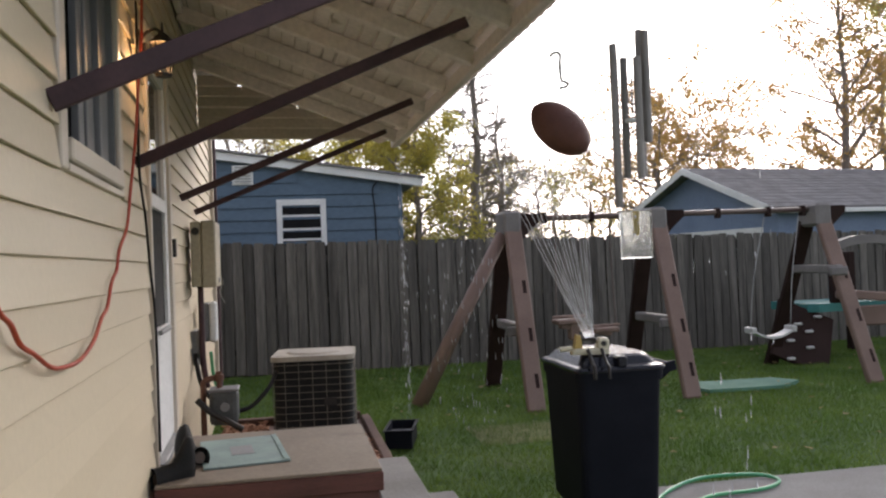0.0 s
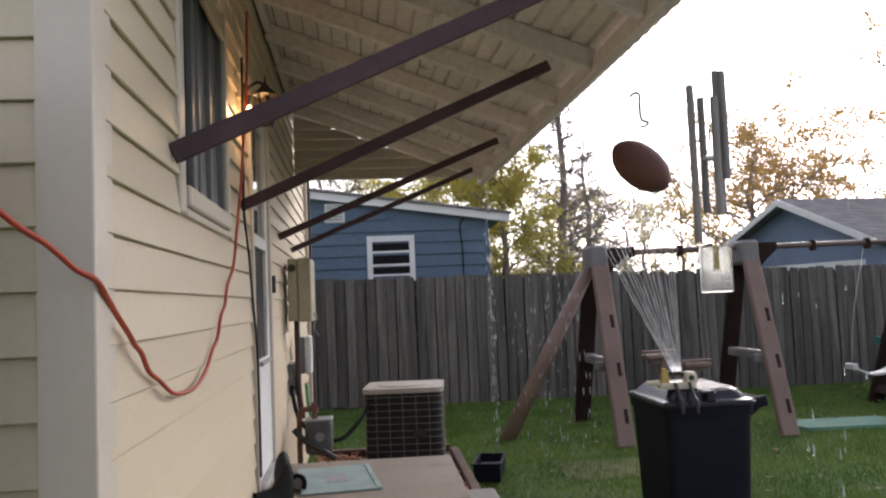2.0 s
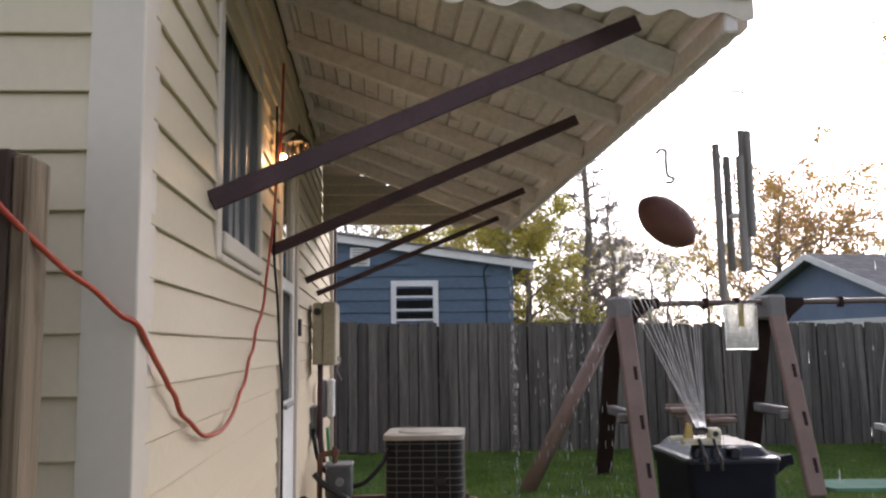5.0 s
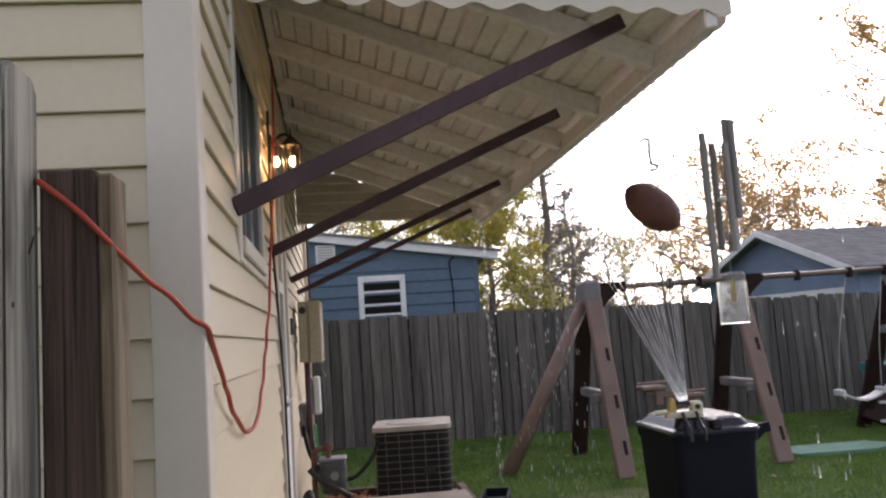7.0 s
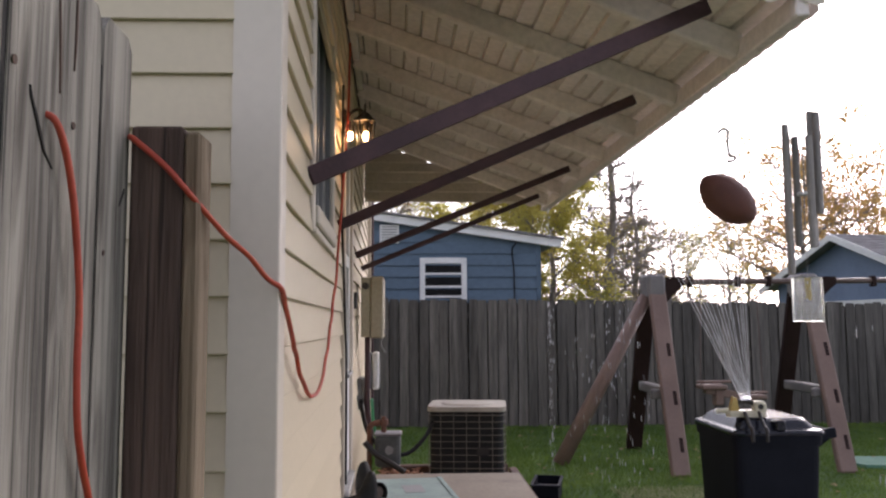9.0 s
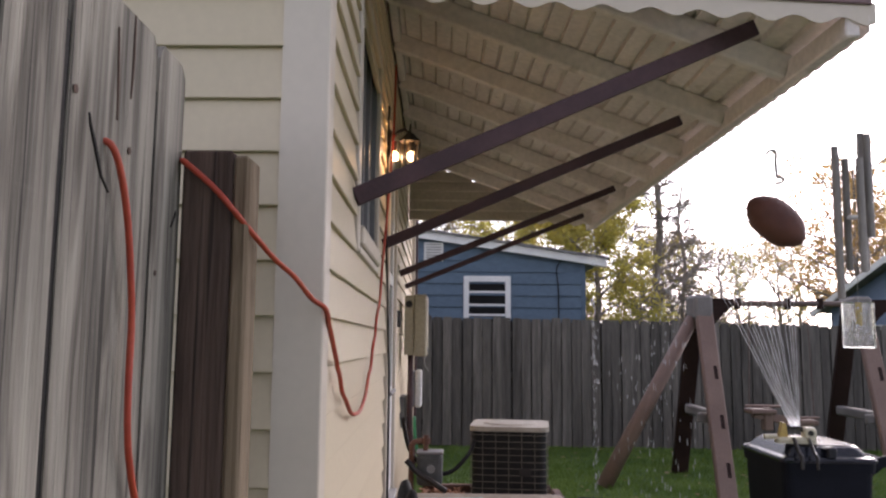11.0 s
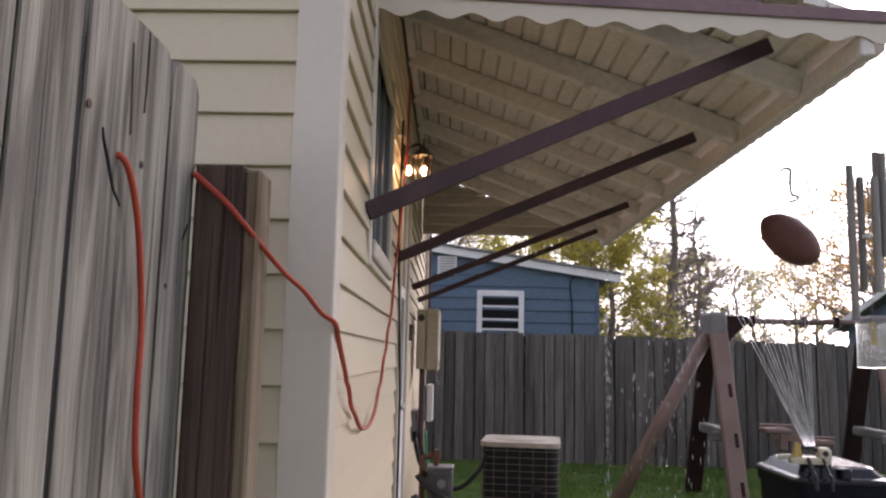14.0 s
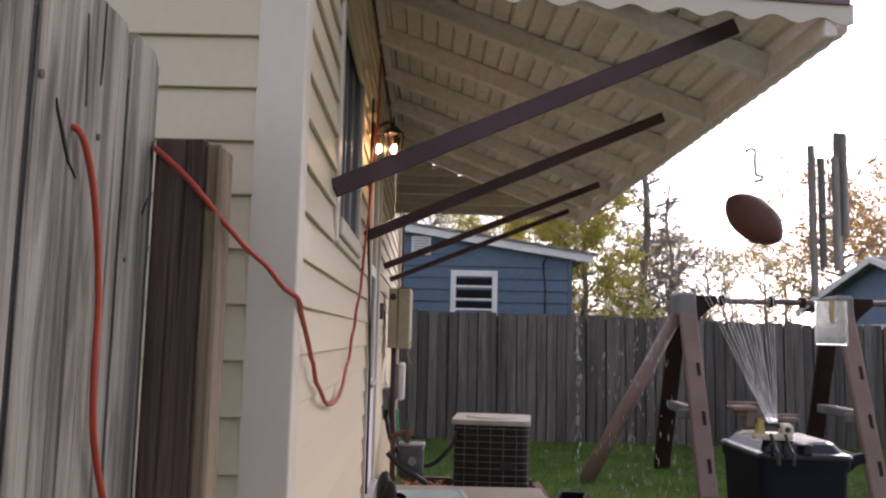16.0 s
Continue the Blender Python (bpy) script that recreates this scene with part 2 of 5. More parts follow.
M = {
    "siding": mat("cream_vinyl", (0.59, 0.497, 0.348), (0.625, 0.53, 0.378), 0.5, 0.5, 0.05, 45, (1, 1, 1), 0.03, var=0.025),
    "trim": mat("cream_trim", (0.605, 0.53, 0.435), (0.625, 0.55, 0.455), 0.5, 0.45, 0.03, 40, var=0.02),
    "white": mat("white_paint", (0.70, 0.70, 0.68), (0.76, 0.76, 0.74), 3, 0.45, 0.04, 50),
    "sash": mat("grey_sash", (0.15, 0.15, 0.155), (0.19, 0.19, 0.195), 3, 0.5, 0.04, 50, var=0.04),
    "awning": mat("awning_enamel", (0.70, 0.632, 0.585), (0.79, 0.718, 0.668), 2.5, 0.45, 0.06, 30, spot=((0.38, 0.31, 0.24), 5.0, 0.66)),
    "maroon": mat("maroon_enamel", (0.17, 0.10, 0.11), (0.22, 0.13, 0.14), 4, 0.5, 0.05, 40),
    "bracket": mat("brown_metal", (0.05, 0.024, 0.028), (0.075, 0.036, 0.04), 6, 0.7, 0.1, 60),
    "fence": mat("weathered_boards", (0.085, 0.078, 0.069), (0.148, 0.134, 0.119), 1.6, 0.9, 0.5, 9, (9, 9, 0.6), 0.3, spot=((0.05, 0.044, 0.038), 1.1, 0.62), var=0.2),
    "gate": cedar("grey_cedar", (0.1, 0.089, 0.074), (0.37, 0.338, 0.282), (0.075, 0.062, 0.049)),
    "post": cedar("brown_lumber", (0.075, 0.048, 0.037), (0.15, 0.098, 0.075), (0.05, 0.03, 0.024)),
    "postlight": cedar("pale_lumber", (0.17, 0.125, 0.078), (0.28, 0.21, 0.14), (0.12, 0.08, 0.048)),
    "bluewall": mat("blue_clapboard", (0.075, 0.12, 0.17), (0.09, 0.14, 0.195), 1.5, 0.65, 0.08, 30, (0.4, 1, 1), 0.04),
    "bluegarage": mat("grey_blue_siding", (0.15, 0.2, 0.295), (0.175, 0.23, 0.33), 1.5, 0.65, 0.08, 30),
    "shingle": mat("grey_shingles", (0.16, 0.15, 0.15), (0.235, 0.225, 0.225), 3, 0.9, 0.5, 30, (1, 1, 1), 0.08),
    "dark": mat("black_plastic", (0.005, 0.006, 0.011), (0.008, 0.009, 0.015), 5, 0.6, 0.08, 60, spec=0.15),
    "lid": mat("glossy_black_lid", (0.007, 0.008, 0.013), (0.012, 0.013, 0.02), 5, 0.24, 0.05, 50),
    "acgrille": mat("beige_wire", (0.13, 0.112, 0.09), (0.18, 0.155, 0.12), 8, 0.6, 0.1, 60),
    "accoil": mat("dark_coil", (0.006, 0.006, 0.006), (0.012, 0.012, 0.011), 8, 0.85, 0.3, 120),
    "actop": mat("beige_sheet_metal", (0.32, 0.285, 0.23), (0.4, 0.36, 0.295), 4, 0.55, 0.08, 50, spot=((0.2, 0.14, 0.09), 6, 0.6)),
    "box": mat("beige_enclosure", (0.36, 0.32, 0.23), (0.43, 0.385, 0.28), 3, 0.55, 0.06, 50, spot=((0.2, 0.13, 0.07), 9, 0.66)),
    "greybox": mat("grey_metal", (0.2, 0.2, 0.2), (0.27, 0.27, 0.27), 5, 0.5, 0.1, 60),
    "rust": mat("rusty_iron", (0.10, 0.045, 0.03), (0.17, 0.08, 0.05), 9, 0.85, 0.4, 70),
    "deck": mat("tan_porch_top", (0.19, 0.15, 0.112), (0.25, 0.2, 0.152), 2, 0.7, 0.2, 40, spot=((0.14, 0.11, 0.085), 2.5, 0.6)),
    "deckside": mat("red_brown_stain", (0.085, 0.028, 0.022), (0.13, 0.045, 0.035), 4, 0.6, 0.2, 40, (1, 1, 4)),
    "mat": mat("seafoam_rubber", (0.21, 0.29, 0.275), (0.26, 0.345, 0.325), 7, 0.75, 0.4, 120, spot=((0.17, 0.23, 0.22), 9, 0.6)),
    "concrete": mat("concrete", (0.22, 0.21, 0.195), (0.3, 0.288, 0.27), 2.2, 0.9, 0.4, 60, spot=((0.17, 0.155, 0.14), 1.7, 0.6)),
    "soil": mat("lawn_soil", (0.042, 0.09, 0.016), (0.064, 0.12, 0.023), 0.8, 0.95, 0.6, 30, spot=((0.085, 0.1, 0.035), 0.9, 0.6)),
    "blade": leaf("grass_blade", (0.095, 0.175, 0.027), (0.18, 0.265, 0.05), 0.35),
    "mulch": mat("wood_chip", (0.16, 0.07, 0.04), (0.42, 0.24, 0.16), 9, 0.9, 0.3, 60, (1, 1, 1), 0.3),
    "edging": mat("timber_edging", (0.09, 0.05, 0.04), (0.14, 0.08, 0.06), 4, 0.85, 0.3, 40),
    "playbrown": mat("brown_play_plastic", (0.185, 0.118, 0.094), (0.225, 0.148, 0.118), 2.5, 0.6, 0.15, 70),
    "playdark": mat("dark_brown_play_plastic", (0.024, 0.013, 0.011), (0.034, 0.019, 0.016), 2.5, 0.75, 0.15, 70, spec=0.15),
    "playgrey": mat("grey_play_plastic", (0.15, 0.135, 0.13), (0.2, 0.185, 0.175), 3, 0.6, 0.1, 70),
    "pipe": mat("brown_steel_tube", (0.10, 0.065, 0.055), (0.14, 0.095, 0.08), 6, 0.4, 0.08, 60),
    "teal": mat("teal_plastic", (0.03, 0.17, 0.16), (0.045, 0.21, 0.2), 3, 0.5, 0.08, 60),
    "tealmat": mat("faded_green_mat", (0.08, 0.2, 0.14), (0.12, 0.26, 0.18), 3, 0.8, 0.2, 60),
    "seat": mat("pale_swing_plastic", (0.5, 0.49, 0.47), (0.58, 0.57, 0.55), 4, 0.5, 0.08, 60),
    "chain": mat("dull_chain", (0.3, 0.3, 0.3), (0.4, 0.4, 0.4), 9, 0.4, 0.1, 60, metal=0.8),
    "cord": mat("orange_cord", (0.38, 0.045, 0.022), (0.46, 0.068, 0.03), 8, 0.5, 0.1, 80),
    "blackcable": mat("black_cable", (0.008, 0.0075, 0.007), (0.014, 0.012, 0.011), 8, 0.6, 0.1, 80, spec=0.2),
    "hose": mat("green_hose", (0.05, 0.30, 0.13), (0.08, 0.38, 0.18), 6, 0.4, 0.05, 60),
    "ball": mat("brown_leather", (0.085, 0.028, 0.018), (0.125, 0.042, 0.027), 9, 0.55, 0.5, 260),
    "lace": mat("pale_lace", (0.4, 0.36, 0.3), (0.5, 0.45, 0.38), 20, 0.7, 0.1, 90),
    "chime": mat("weathered_tube_grey", (0.17, 0.155, 0.14), (0.23, 0.21, 0.19), 5, 0.5, 0.1, 40, (5, 5, 0.5), 0.1),
    "clear": glass("clear_plastic", (0.86, 0.9, 0.88), 0.25, 0.9, 1.2),
    "water": glass("water", (0.97, 0.98, 1.0), 0.06, 0.55, 1.33),
    # tan copy of the awning enamel, darkened for the shade at the far end
    "awningshade": mat("awning_end_shaded", (0.58, 0.52, 0.44), (0.66, 0.595, 0.51), 2.5, 0.5, 0.06, 30),
    "pale_blade": leaf("pale_grass_blade", (0.3, 0.32, 0.16), (0.42, 0.42, 0.26), 0.35),
    "darkpane": mat("dark_glass", (0.008, 0.008, 0.009), (0.012, 0.012, 0.013), 3, 0.3, 0.0, 30, spec=0.08),
    "screen": mat("insect_screen", (0.006, 0.006, 0.006), (0.01, 0.01, 0.01), 3, 0.9, 0.2, 200),
    "metergrey": mat("weathered_meter_grey", (0.06, 0.064, 0.064), (0.095, 0.1, 0.097), 9, 0.7, 0.2, 60, spec=0.3, spot=((0.3, 0.3, 0.29), 14, 0.66)),
    "pane": glass("window_glass", (0.05, 0.055, 0.06), 0.03, 0.0, 1.5),
    "lanternglass": glass("amber_glass", (0.95, 0.75, 0.5), 0.15, 1.0, 1.1),
    "bulb": glow("warm_bulb_or_glint", (1.0, 0.55, 0.2), 14.0),
    "lantern": mat("black_iron", (0.012, 0.01, 0.009), (0.03, 0.024, 0.02), 9, 0.5, 0.1, 60),
    "bark": mat("bark", (0.2, 0.175, 0.155), (0.3, 0.26, 0.235), 5, 0.95, 0.5, 25, (3, 3, 0.6)),
    "leafyellow": leaf("yellow_leaves", (0.46, 0.43, 0.1), (0.66, 0.56, 0.15)),
    "leafgreen": leaf("green_leaves", (0.36, 0.4, 0.1), (0.5, 0.5, 0.14)),
    "leaforange": leaf("orange_leaves", (0.5, 0.31, 0.1), (0.66, 0.44, 0.17)),
    "leafbrown": leaf("brown_leaves", (0.3, 0.22, 0.115), (0.44, 0.33, 0.17)),
    "sprinkler": mat("cream_plastic", (0.55, 0.5, 0.36), (0.65, 0.6, 0.45), 9, 0.4, 0.05, 60),
    "yellow": mat("yellow_plastic", (0.42, 0.29, 0.07), (0.5, 0.35, 0.1), 9, 0.45, 0.05, 60),
    "string": mat("pale_string", (0.3, 0.29, 0.27), (0.4, 0.39, 0.36), 9, 0.8, 0.0, 60),
    "boot": mat("black_boot_leather", (0.004, 0.004, 0.004), (0.01, 0.009, 0.008), 8, 0.8, 0.2, 80),
    "tanlining": mat("brown_lining", (0.06, 0.04, 0.03), (0.09, 0.065, 0.05), 8, 0.8, 0.2, 80),
}

# ---- mesh helpers ----


def empty(name, loc=(0, 0, 0), rz=0.0):
    e = new(name)
    e.matrix_world = Matrix.Translation(loc) @ Matrix.Rotation(radians(rz), 4, "Z")
    e.empty_display_size = 0.1
    return e


def finish(ob, smooth):
    if smooth:
        for p in ob.data.polygons:
            p.use_smooth = True
    return ob


def part(name, bm, material, parent=None, label="", smooth=False):
    me = bpy.data.meshes.new(name)
    bmesh.ops.recalc_face_normals(bm, faces=bm.faces)
    bm.to_mesh(me)
    bm.free()
    me.materials.append(M[material])
    ob = new(name, me)
    if parent is not None:
        ob.parent = parent
    if label:
        ob["label"] = label
    return finish(ob, smooth)


def raw(name, verts, faces, material, parent=None, smooth=False):
    me = bpy.data.meshes.new(name)
    me.from_pydata([tuple(v) for v in verts], [], [tuple(int(i) for i in f) for f in faces])
    me.materials.append(M[material])
    ob = new(name, me)
    if parent is not None:
        ob.parent = parent
    return finish(ob, smooth)


def box(x0, x1, y0, y1, z0, z1, bevel=0.0, bm=None, m=None, seg=1):
    bm = bm or bmesh.new()
    mm = Matrix.Translation(((x0 + x1) / 2, (y0 + y1) / 2, (z0 + z1) / 2)) @ Matrix.Diagonal((x1 - x0, y1 - y0, z1 - z0, 1))
    geo = bmesh.ops.create_cube(bm, size=1, matrix=(m or Matrix()) @ mm)
    if bevel:
        es = list({e for v in geo["verts"] for e in v.link_edges})
        bmesh.ops.bevel(bm, geom=es, offset=bevel, segments=seg, affect="EDGES", profile=0.5)
    return bm


def beam(p0, p1, w, h, bevel=0.0, bm=None, up=(0, 0, 1)):
    """A bar from p0 to p1, w wide, h high."""
    p0, p1 = Vector(p0), Vector(p1)
    d = (p1 - p0)
    z = d.normalized()
    side = z.cross(Vector(up)).normalized()
    top = side.cross(z)
    m = Matrix(((side.x, z.x, top.x, 0), (side.y, z.y, top.y, 0), (side.z, z.z, top.z, 0), (0, 0, 0, 1)))
    m = Matrix.Translation((p0 + p1) / 2) @ m
    return box(-w / 2, w / 2, -d.length / 2, d.length / 2, -h / 2, h / 2, bevel, bm, m)


def rod(p0, p1, r0, r1=None, seg=12, bm=None):
    bm = bm or bmesh.new()
    p0, p1 = Vector(p0), Vector(p1)
    d = p1 - p0
    m = Matrix.Translation((p0 + p1) / 2) @ d.to_track_quat("Z", "Y").to_matrix().to_4x4()
    bmesh.ops.create_cone(bm, cap_ends=True, segments=seg, radius1=r0, radius2=r0 if r1 is None else r1, depth=d.length, matrix=m)
    return bm


def smooth_path(pts, n=8):
    """Catmull-Rom through the points."""
    pts = [Vector(p) for p in pts]
    ext = [2 * pts[0] - pts[1]] + pts + [2 * pts[-1] - pts[-2]]
    out = []
    for i in range(1, len(ext) - 2):
        a, b, c, d = ext[i - 1:i + 3]
        for k in range(n):
            t = k / n
            out.append(0.5 * ((2 * b) + (c - a) * t + (2 * a - 5 * b + 4 * c - d) * t * t + (3 * b - a - 3 * c + d) * t ** 3))
    out.append(pts[-1])
    return out


def sweep(path, radii, seg, verts, faces):
    """Adds a tube along the path to the lists."""
    base = len(verts)
    n = len(path)
    for i, p in enumerate(path):
        d = (path[min(i + 1, n - 1)] - path[max(i - 1, 0)]).normalized()
        a = d.cross(Vector((0.31, 0.17, 0.93))).normalized()
        b = d.cross(a)
        r = radii[i] if isinstance(radii, (list, tuple)) else radii
        for k in range(seg):
            w = 2 * math.pi * k / seg
            verts.append(p + a * (r * math.cos(w)) + b * (r * math.sin(w)))
    for i in range(n - 1):
        for k in range(seg):
            q = base + i * seg
            faces.append((q + k, q + (k + 1) % seg, q + seg + (k + 1) % seg, q + seg + k))
    faces.append(tuple(base + k for k in range(seg))[::-1])
    faces.append(tuple(base + (n - 1) * seg + k for k in range(seg)))


def tube(name, pts, r, material, parent=None, seg=8, n=8, label=""):
    verts, faces = [], []
    sweep(smooth_path(pts, n), r, seg, verts, faces)
    ob = raw(name, verts, faces, material, parent, True)
    if label:
        ob["label"] = label
    return ob


def prism(outline, x0, x1, axis="y", bm=None):
    """An outline of (u, v) pairs drawn out along an axis."""
    bm = bm or bmesh.new()

    def at(u, v, w):
        return {"y": (u, w, v), "x": (w, u, v), "z": (u, v, w)}[axis]
    lo = [bm.verts.new(at(u, v, x0)) for u, v in outline]
    hi = [bm.verts.new(at(u, v, x1)) for u, v in outline]
    bm.faces.new(lo[::-1])
    bm.faces.new(hi)
    for i in range(len(lo)):
        j = (i + 1) % len(lo)
        bm.faces.new((lo[i], lo[j], hi[j], hi[i]))
    return bm

# ---- ground ----
bm = bmesh.new()
bmesh.ops.create_grid(bm, x_segments=40, y_segments=40, size=600)
tagged(part("ground", bm, "soil"), "green autumn lawn on level ground", "lawn", kind="structure")

rng = np.random.default_rng(4)


def grass(name, x0, x1, y0, y1, count, hmin, hmax, kind="blade"):
    px, py = rng.uniform(x0, x1, count), rng.uniform(y0, y1, count)
    patch = 0.55 + 0.45 * np.sin(px * 2.1 + 1.3 * np.sin(py * 1.7)) * np.sin(py * 1.4 + px * 0.6)
    h = rng.uniform(hmin, hmax, count) * (0.6 + 0.5 * patch)
    a = rng.uniform(0, 2 * math.pi, count)
    lx, ly = rng.normal(0, 0.018, count), rng.normal(0, 0.018, count)
    w = rng.uniform(0.003, 0.006, count)
    v = np.empty((count, 3, 3))
    v[:, 0] = np.stack([px - w * np.cos(a), py - w * np.sin(a), np.zeros(count)], 1)
    v[:, 1] = np.stack([px + w * np.cos(a), py + w * np.sin(a), np.zeros(count)], 1)
    v[:, 2] = np.stack([px + lx, py + ly, h], 1)
    me = bpy.data.meshes.new(name)
    me.vertices.add(count * 3)
    me.vertices.foreach_set("co", v.ravel())
    me.loops.add(count * 3)
    me.loops.foreach_set("vertex_index", np.arange(count * 3, dtype=np.int32))
    me.polygons.add(count)
    me.polygons.foreach_set("loop_start", np.arange(0, count * 3, 3, dtype=np.int32))
    me.update(calc_edges=True)
    me.materials.append(M[kind])
    return new(name, me)


tagged(grass("grass", 1.1, 11.0, 3.45, 10.3, 130000, 0.025, 0.065), "short damp green lawn grass", "grass", kind="stuff")
tagged(grass("grass", -1.0, 1.6, 5.2, 10.3, 22000, 0.03, 0.07), "short damp green lawn grass", "grass", kind="stuff")

# paler blades over one wet patch of the lawn
tagged(grass("dry_grass", 2.1, 3.2, 5.0, 5.7, 2600, 0.03, 0.065, "pale_blade"), "pale wet patch of thin lawn grass", "grass", kind="stuff")

bm = box(2.62, 9.0, -6.0, 3.40, -0.1, 0.035, 0.012)
tagged(part("patio_slab", bm, "concrete"), "worn grey concrete patio slab beside the lawn", "patio", kind="structure")

# fallen leaves on the lawn
verts, faces = [], []
for i in range(150):
    c = Vector((rng.uniform(1.6, 9), rng.uniform(3.6, 10), rng.uniform(0.045, 0.06)))
    r, a = rng.uniform(0.02, 0.045), rng.uniform(0, 6.28)
    base = len(verts)
    for k in range(5):
        w = a + k * 1.2566
        verts.append(c + Vector((r * math.cos(w) * (1 if k % 2 else 0.7), r * math.sin(w) * 0.7, rng.uniform(-0.01, 0.012))))
    faces.append(tuple(range(base, base + 5)))
tagged(raw("fallen_leaves", verts, faces, "leafbrown"), "brown fallen leaves scattered on the lawn", "leaves", kind="stuff")

# ---- house ----
COURSE, LAP = 0.1238, 1.937
END = 7.2
HOUSE = Matrix.Translation((-0.0125, 0, 0)) @ Matrix.Rotation(math.atan(0.026), 4, "Z")  # the side wall runs a little off the y axis
bm = box(-0.15, 0, 0.15, 0.914, 0, 3.3)
box(-0.15, 0, 0.914, 1.755, 0, 1.908, bm=bm)
box(-0.15, 0, 0.914, 1.755, 2.758, 3.3, bm=bm)
box(-0.15, 0, 1.755, 2.516, 0, 3.3, bm=bm)
box(-0.15, 0, 2.516, 3.29, 0, 0.605, bm=bm)
box(-0.15, 0, 2.516, 3.29, 2.625, 3.3, bm=bm)
box(-0.15, 0, 3.29, END, 0, 3.3, bm=bm)
wall_side = tagged(part("wall_side", bm, "trim"), "cream vinyl-sided house wall with window and door", "wall", kind="structure")
wall_side.matrix_world = HOUSE
bm = box(-4.0, 0.0, 0.0, 0.15, 0, 3.3)
wall_front = tagged(part("wall_front", bm, "trim"), "cream vinyl-sided house end wall", "wall", kind="structure")
bm = box(-4.0, -0.15, END - 0.15, END, 0, 3.3)
box(-4.15, -4.0, 0, END, 0, 3.3, bm=bm)
tagged(part("wall_back", bm, "trim"), "plain cream house wall closing the back", "wall", kind="structure")
bm = box(-4.4, 0.0, -0.0, END, 3.3, 3.42)
tagged(part("roof", bm, "shingle"), "flat grey house roof edge", "roof", kind="structure")


def clap(length):
    """One vinyl course, out along +x of its own face, length along y."""
    return prism([(0, 0.004), (0.016, 0.0), (0.0185, 0.002), (0.0185, 0.005), (0.004, COURSE + 0.008), (0, COURSE + 0.008)], 0, length, "y")


claps = {}


def course(parent, length, m):
    key = round(length, 3)
    if key not in claps:
        ob = part("clapboard", clap(length), "siding", parent)
        claps[key] = ob.data
    else:
        ob = new("clapboard", claps[key])
        ob.parent = parent
    ob.matrix_basis = m


SIDE, SIDE_LAP, Y0 = 0.1175, 1.57, 0.055
for k in range(-13, 15):
    z = SIDE_LAP + k * SIDE
    if z + SIDE > 3.3:
        break
    near, far = [(Y0, 2.465)], [(3.39, END - 0.06)]
    if z > 2.60 or z + SIDE < 0.59:
        near, far = [(Y0, 2.9)], [(2.9, END - 0.06)]
    elif z + SIDE > 1.84 and z < 2.818:
        near = [(Y0, 0.822), (1.825, 2.465)]
    for a, b in near + far:
        course(wall_side, b - a, Matrix.Translation((0, a, z)) @ Matrix.Diagonal((1, 1, SIDE / COURSE, 1)))
for k in range(-15, 11):
    z = LAP + k * COURSE
    if z + COURSE > 3.3:
        break
    course(wall_front, 3.85, Matrix.Translation((-3.94, 0, z)) @ Matrix.Rotation(radians(-90), 4, "Z"))

# corner posts
bm = prism([(-0.092, -0.018), (0.013, -0.018), (0.016, -0.0165), (0.0175, -0.013), (0.0175, 0.058), (-0.02, 0.058), (-0.02, 0.0), (-0.092, 0.0)], 0.0, 3.3, "z")
tagged(part("corner_trim", bm, "trim"), "cream vinyl corner post of the house", "trim", kind="structure")
bm = box(0.0, 0.02, END - 0.06, END + 0.02, 0, 3.3, 0.003)
tagged(part("corner_trim", bm, "trim"), "cream vinyl corner post at the far house end", "trim", kind="structure").matrix_world = HOUSE

# window in the side wall
window = tagged(empty("window_1", (0, 1.2, 1.85)), "grey sash window with dark glass and pale casing", "window", kind="structure")
window.matrix_world = HOUSE @ Matrix.Translation((0, 1.324, 1.828)) @ Matrix.Diagonal((1, 1.078, 1, 1))
W = Matrix.Translation((0, -1.2, -1.85))


def wpart(name, bm, m, parent=None, label=""):
    bmesh.ops.transform(bm, matrix=W, verts=bm.verts)
    return part(name, bm, m, parent or window, label)


for nm, b in (("casing", (0, 0.02, 0.742, 0.818, 1.835, 2.84)), ("casing", (0, 0.02, 1.602, 1.66, 1.835, 2.84)), ("casing", (0, 0.02, 0.82, 1.60, 2.782, 2.84))):
    wpart(nm, box(*b, bevel=0.005), "trim", label="cream casing board")
wpart("window_sill", box(-0.10, 0.032, 0.822, 1.598, 1.862, 1.928, 0.006), "trim", label="pale projecting sill")
wpart("apron", box(0, 0.022, 0.82, 1.60, 1.832, 1.856, 0.003), "trim")
for nm, b in (("jamb", (-0.14, 0.002, 0.822, 0.838, 1.93, 2.78)), ("jamb", (-0.14, 0.002, 1.582, 1.598, 1.93, 2.78)), ("head", (-0.14, 0.002, 0.838, 1.582, 2.764, 2.779))):
    wpart(nm, box(*b), "sash")
for z0, z1, x in ((1.932, 2.36, -0.07), (2.34, 2.762, -0.10)):
    wpart("sash", box(x - 0.03, x, 0.84, 0.88, z0, z1, 0.003), "sash")
    wpart("sash", box(x - 0.03, x, 1.535, 1.58, z0, z1, 0.003), "sash")
    wpart("sash", box(x - 0.03, x, 0.882, 1.533, z0, z0 + 0.04, 0.003), "sash")
    wpart("sash", box(x - 0.03, x, 0.882, 1.533, z1 - 0.04, z1, 0.003), "sash")
    wpart("pane", box(x - 0.02, x - 0.014, 0.882, 1.533, z0 + 0.042, z1 - 0.042), "darkpane", label="dark glass")
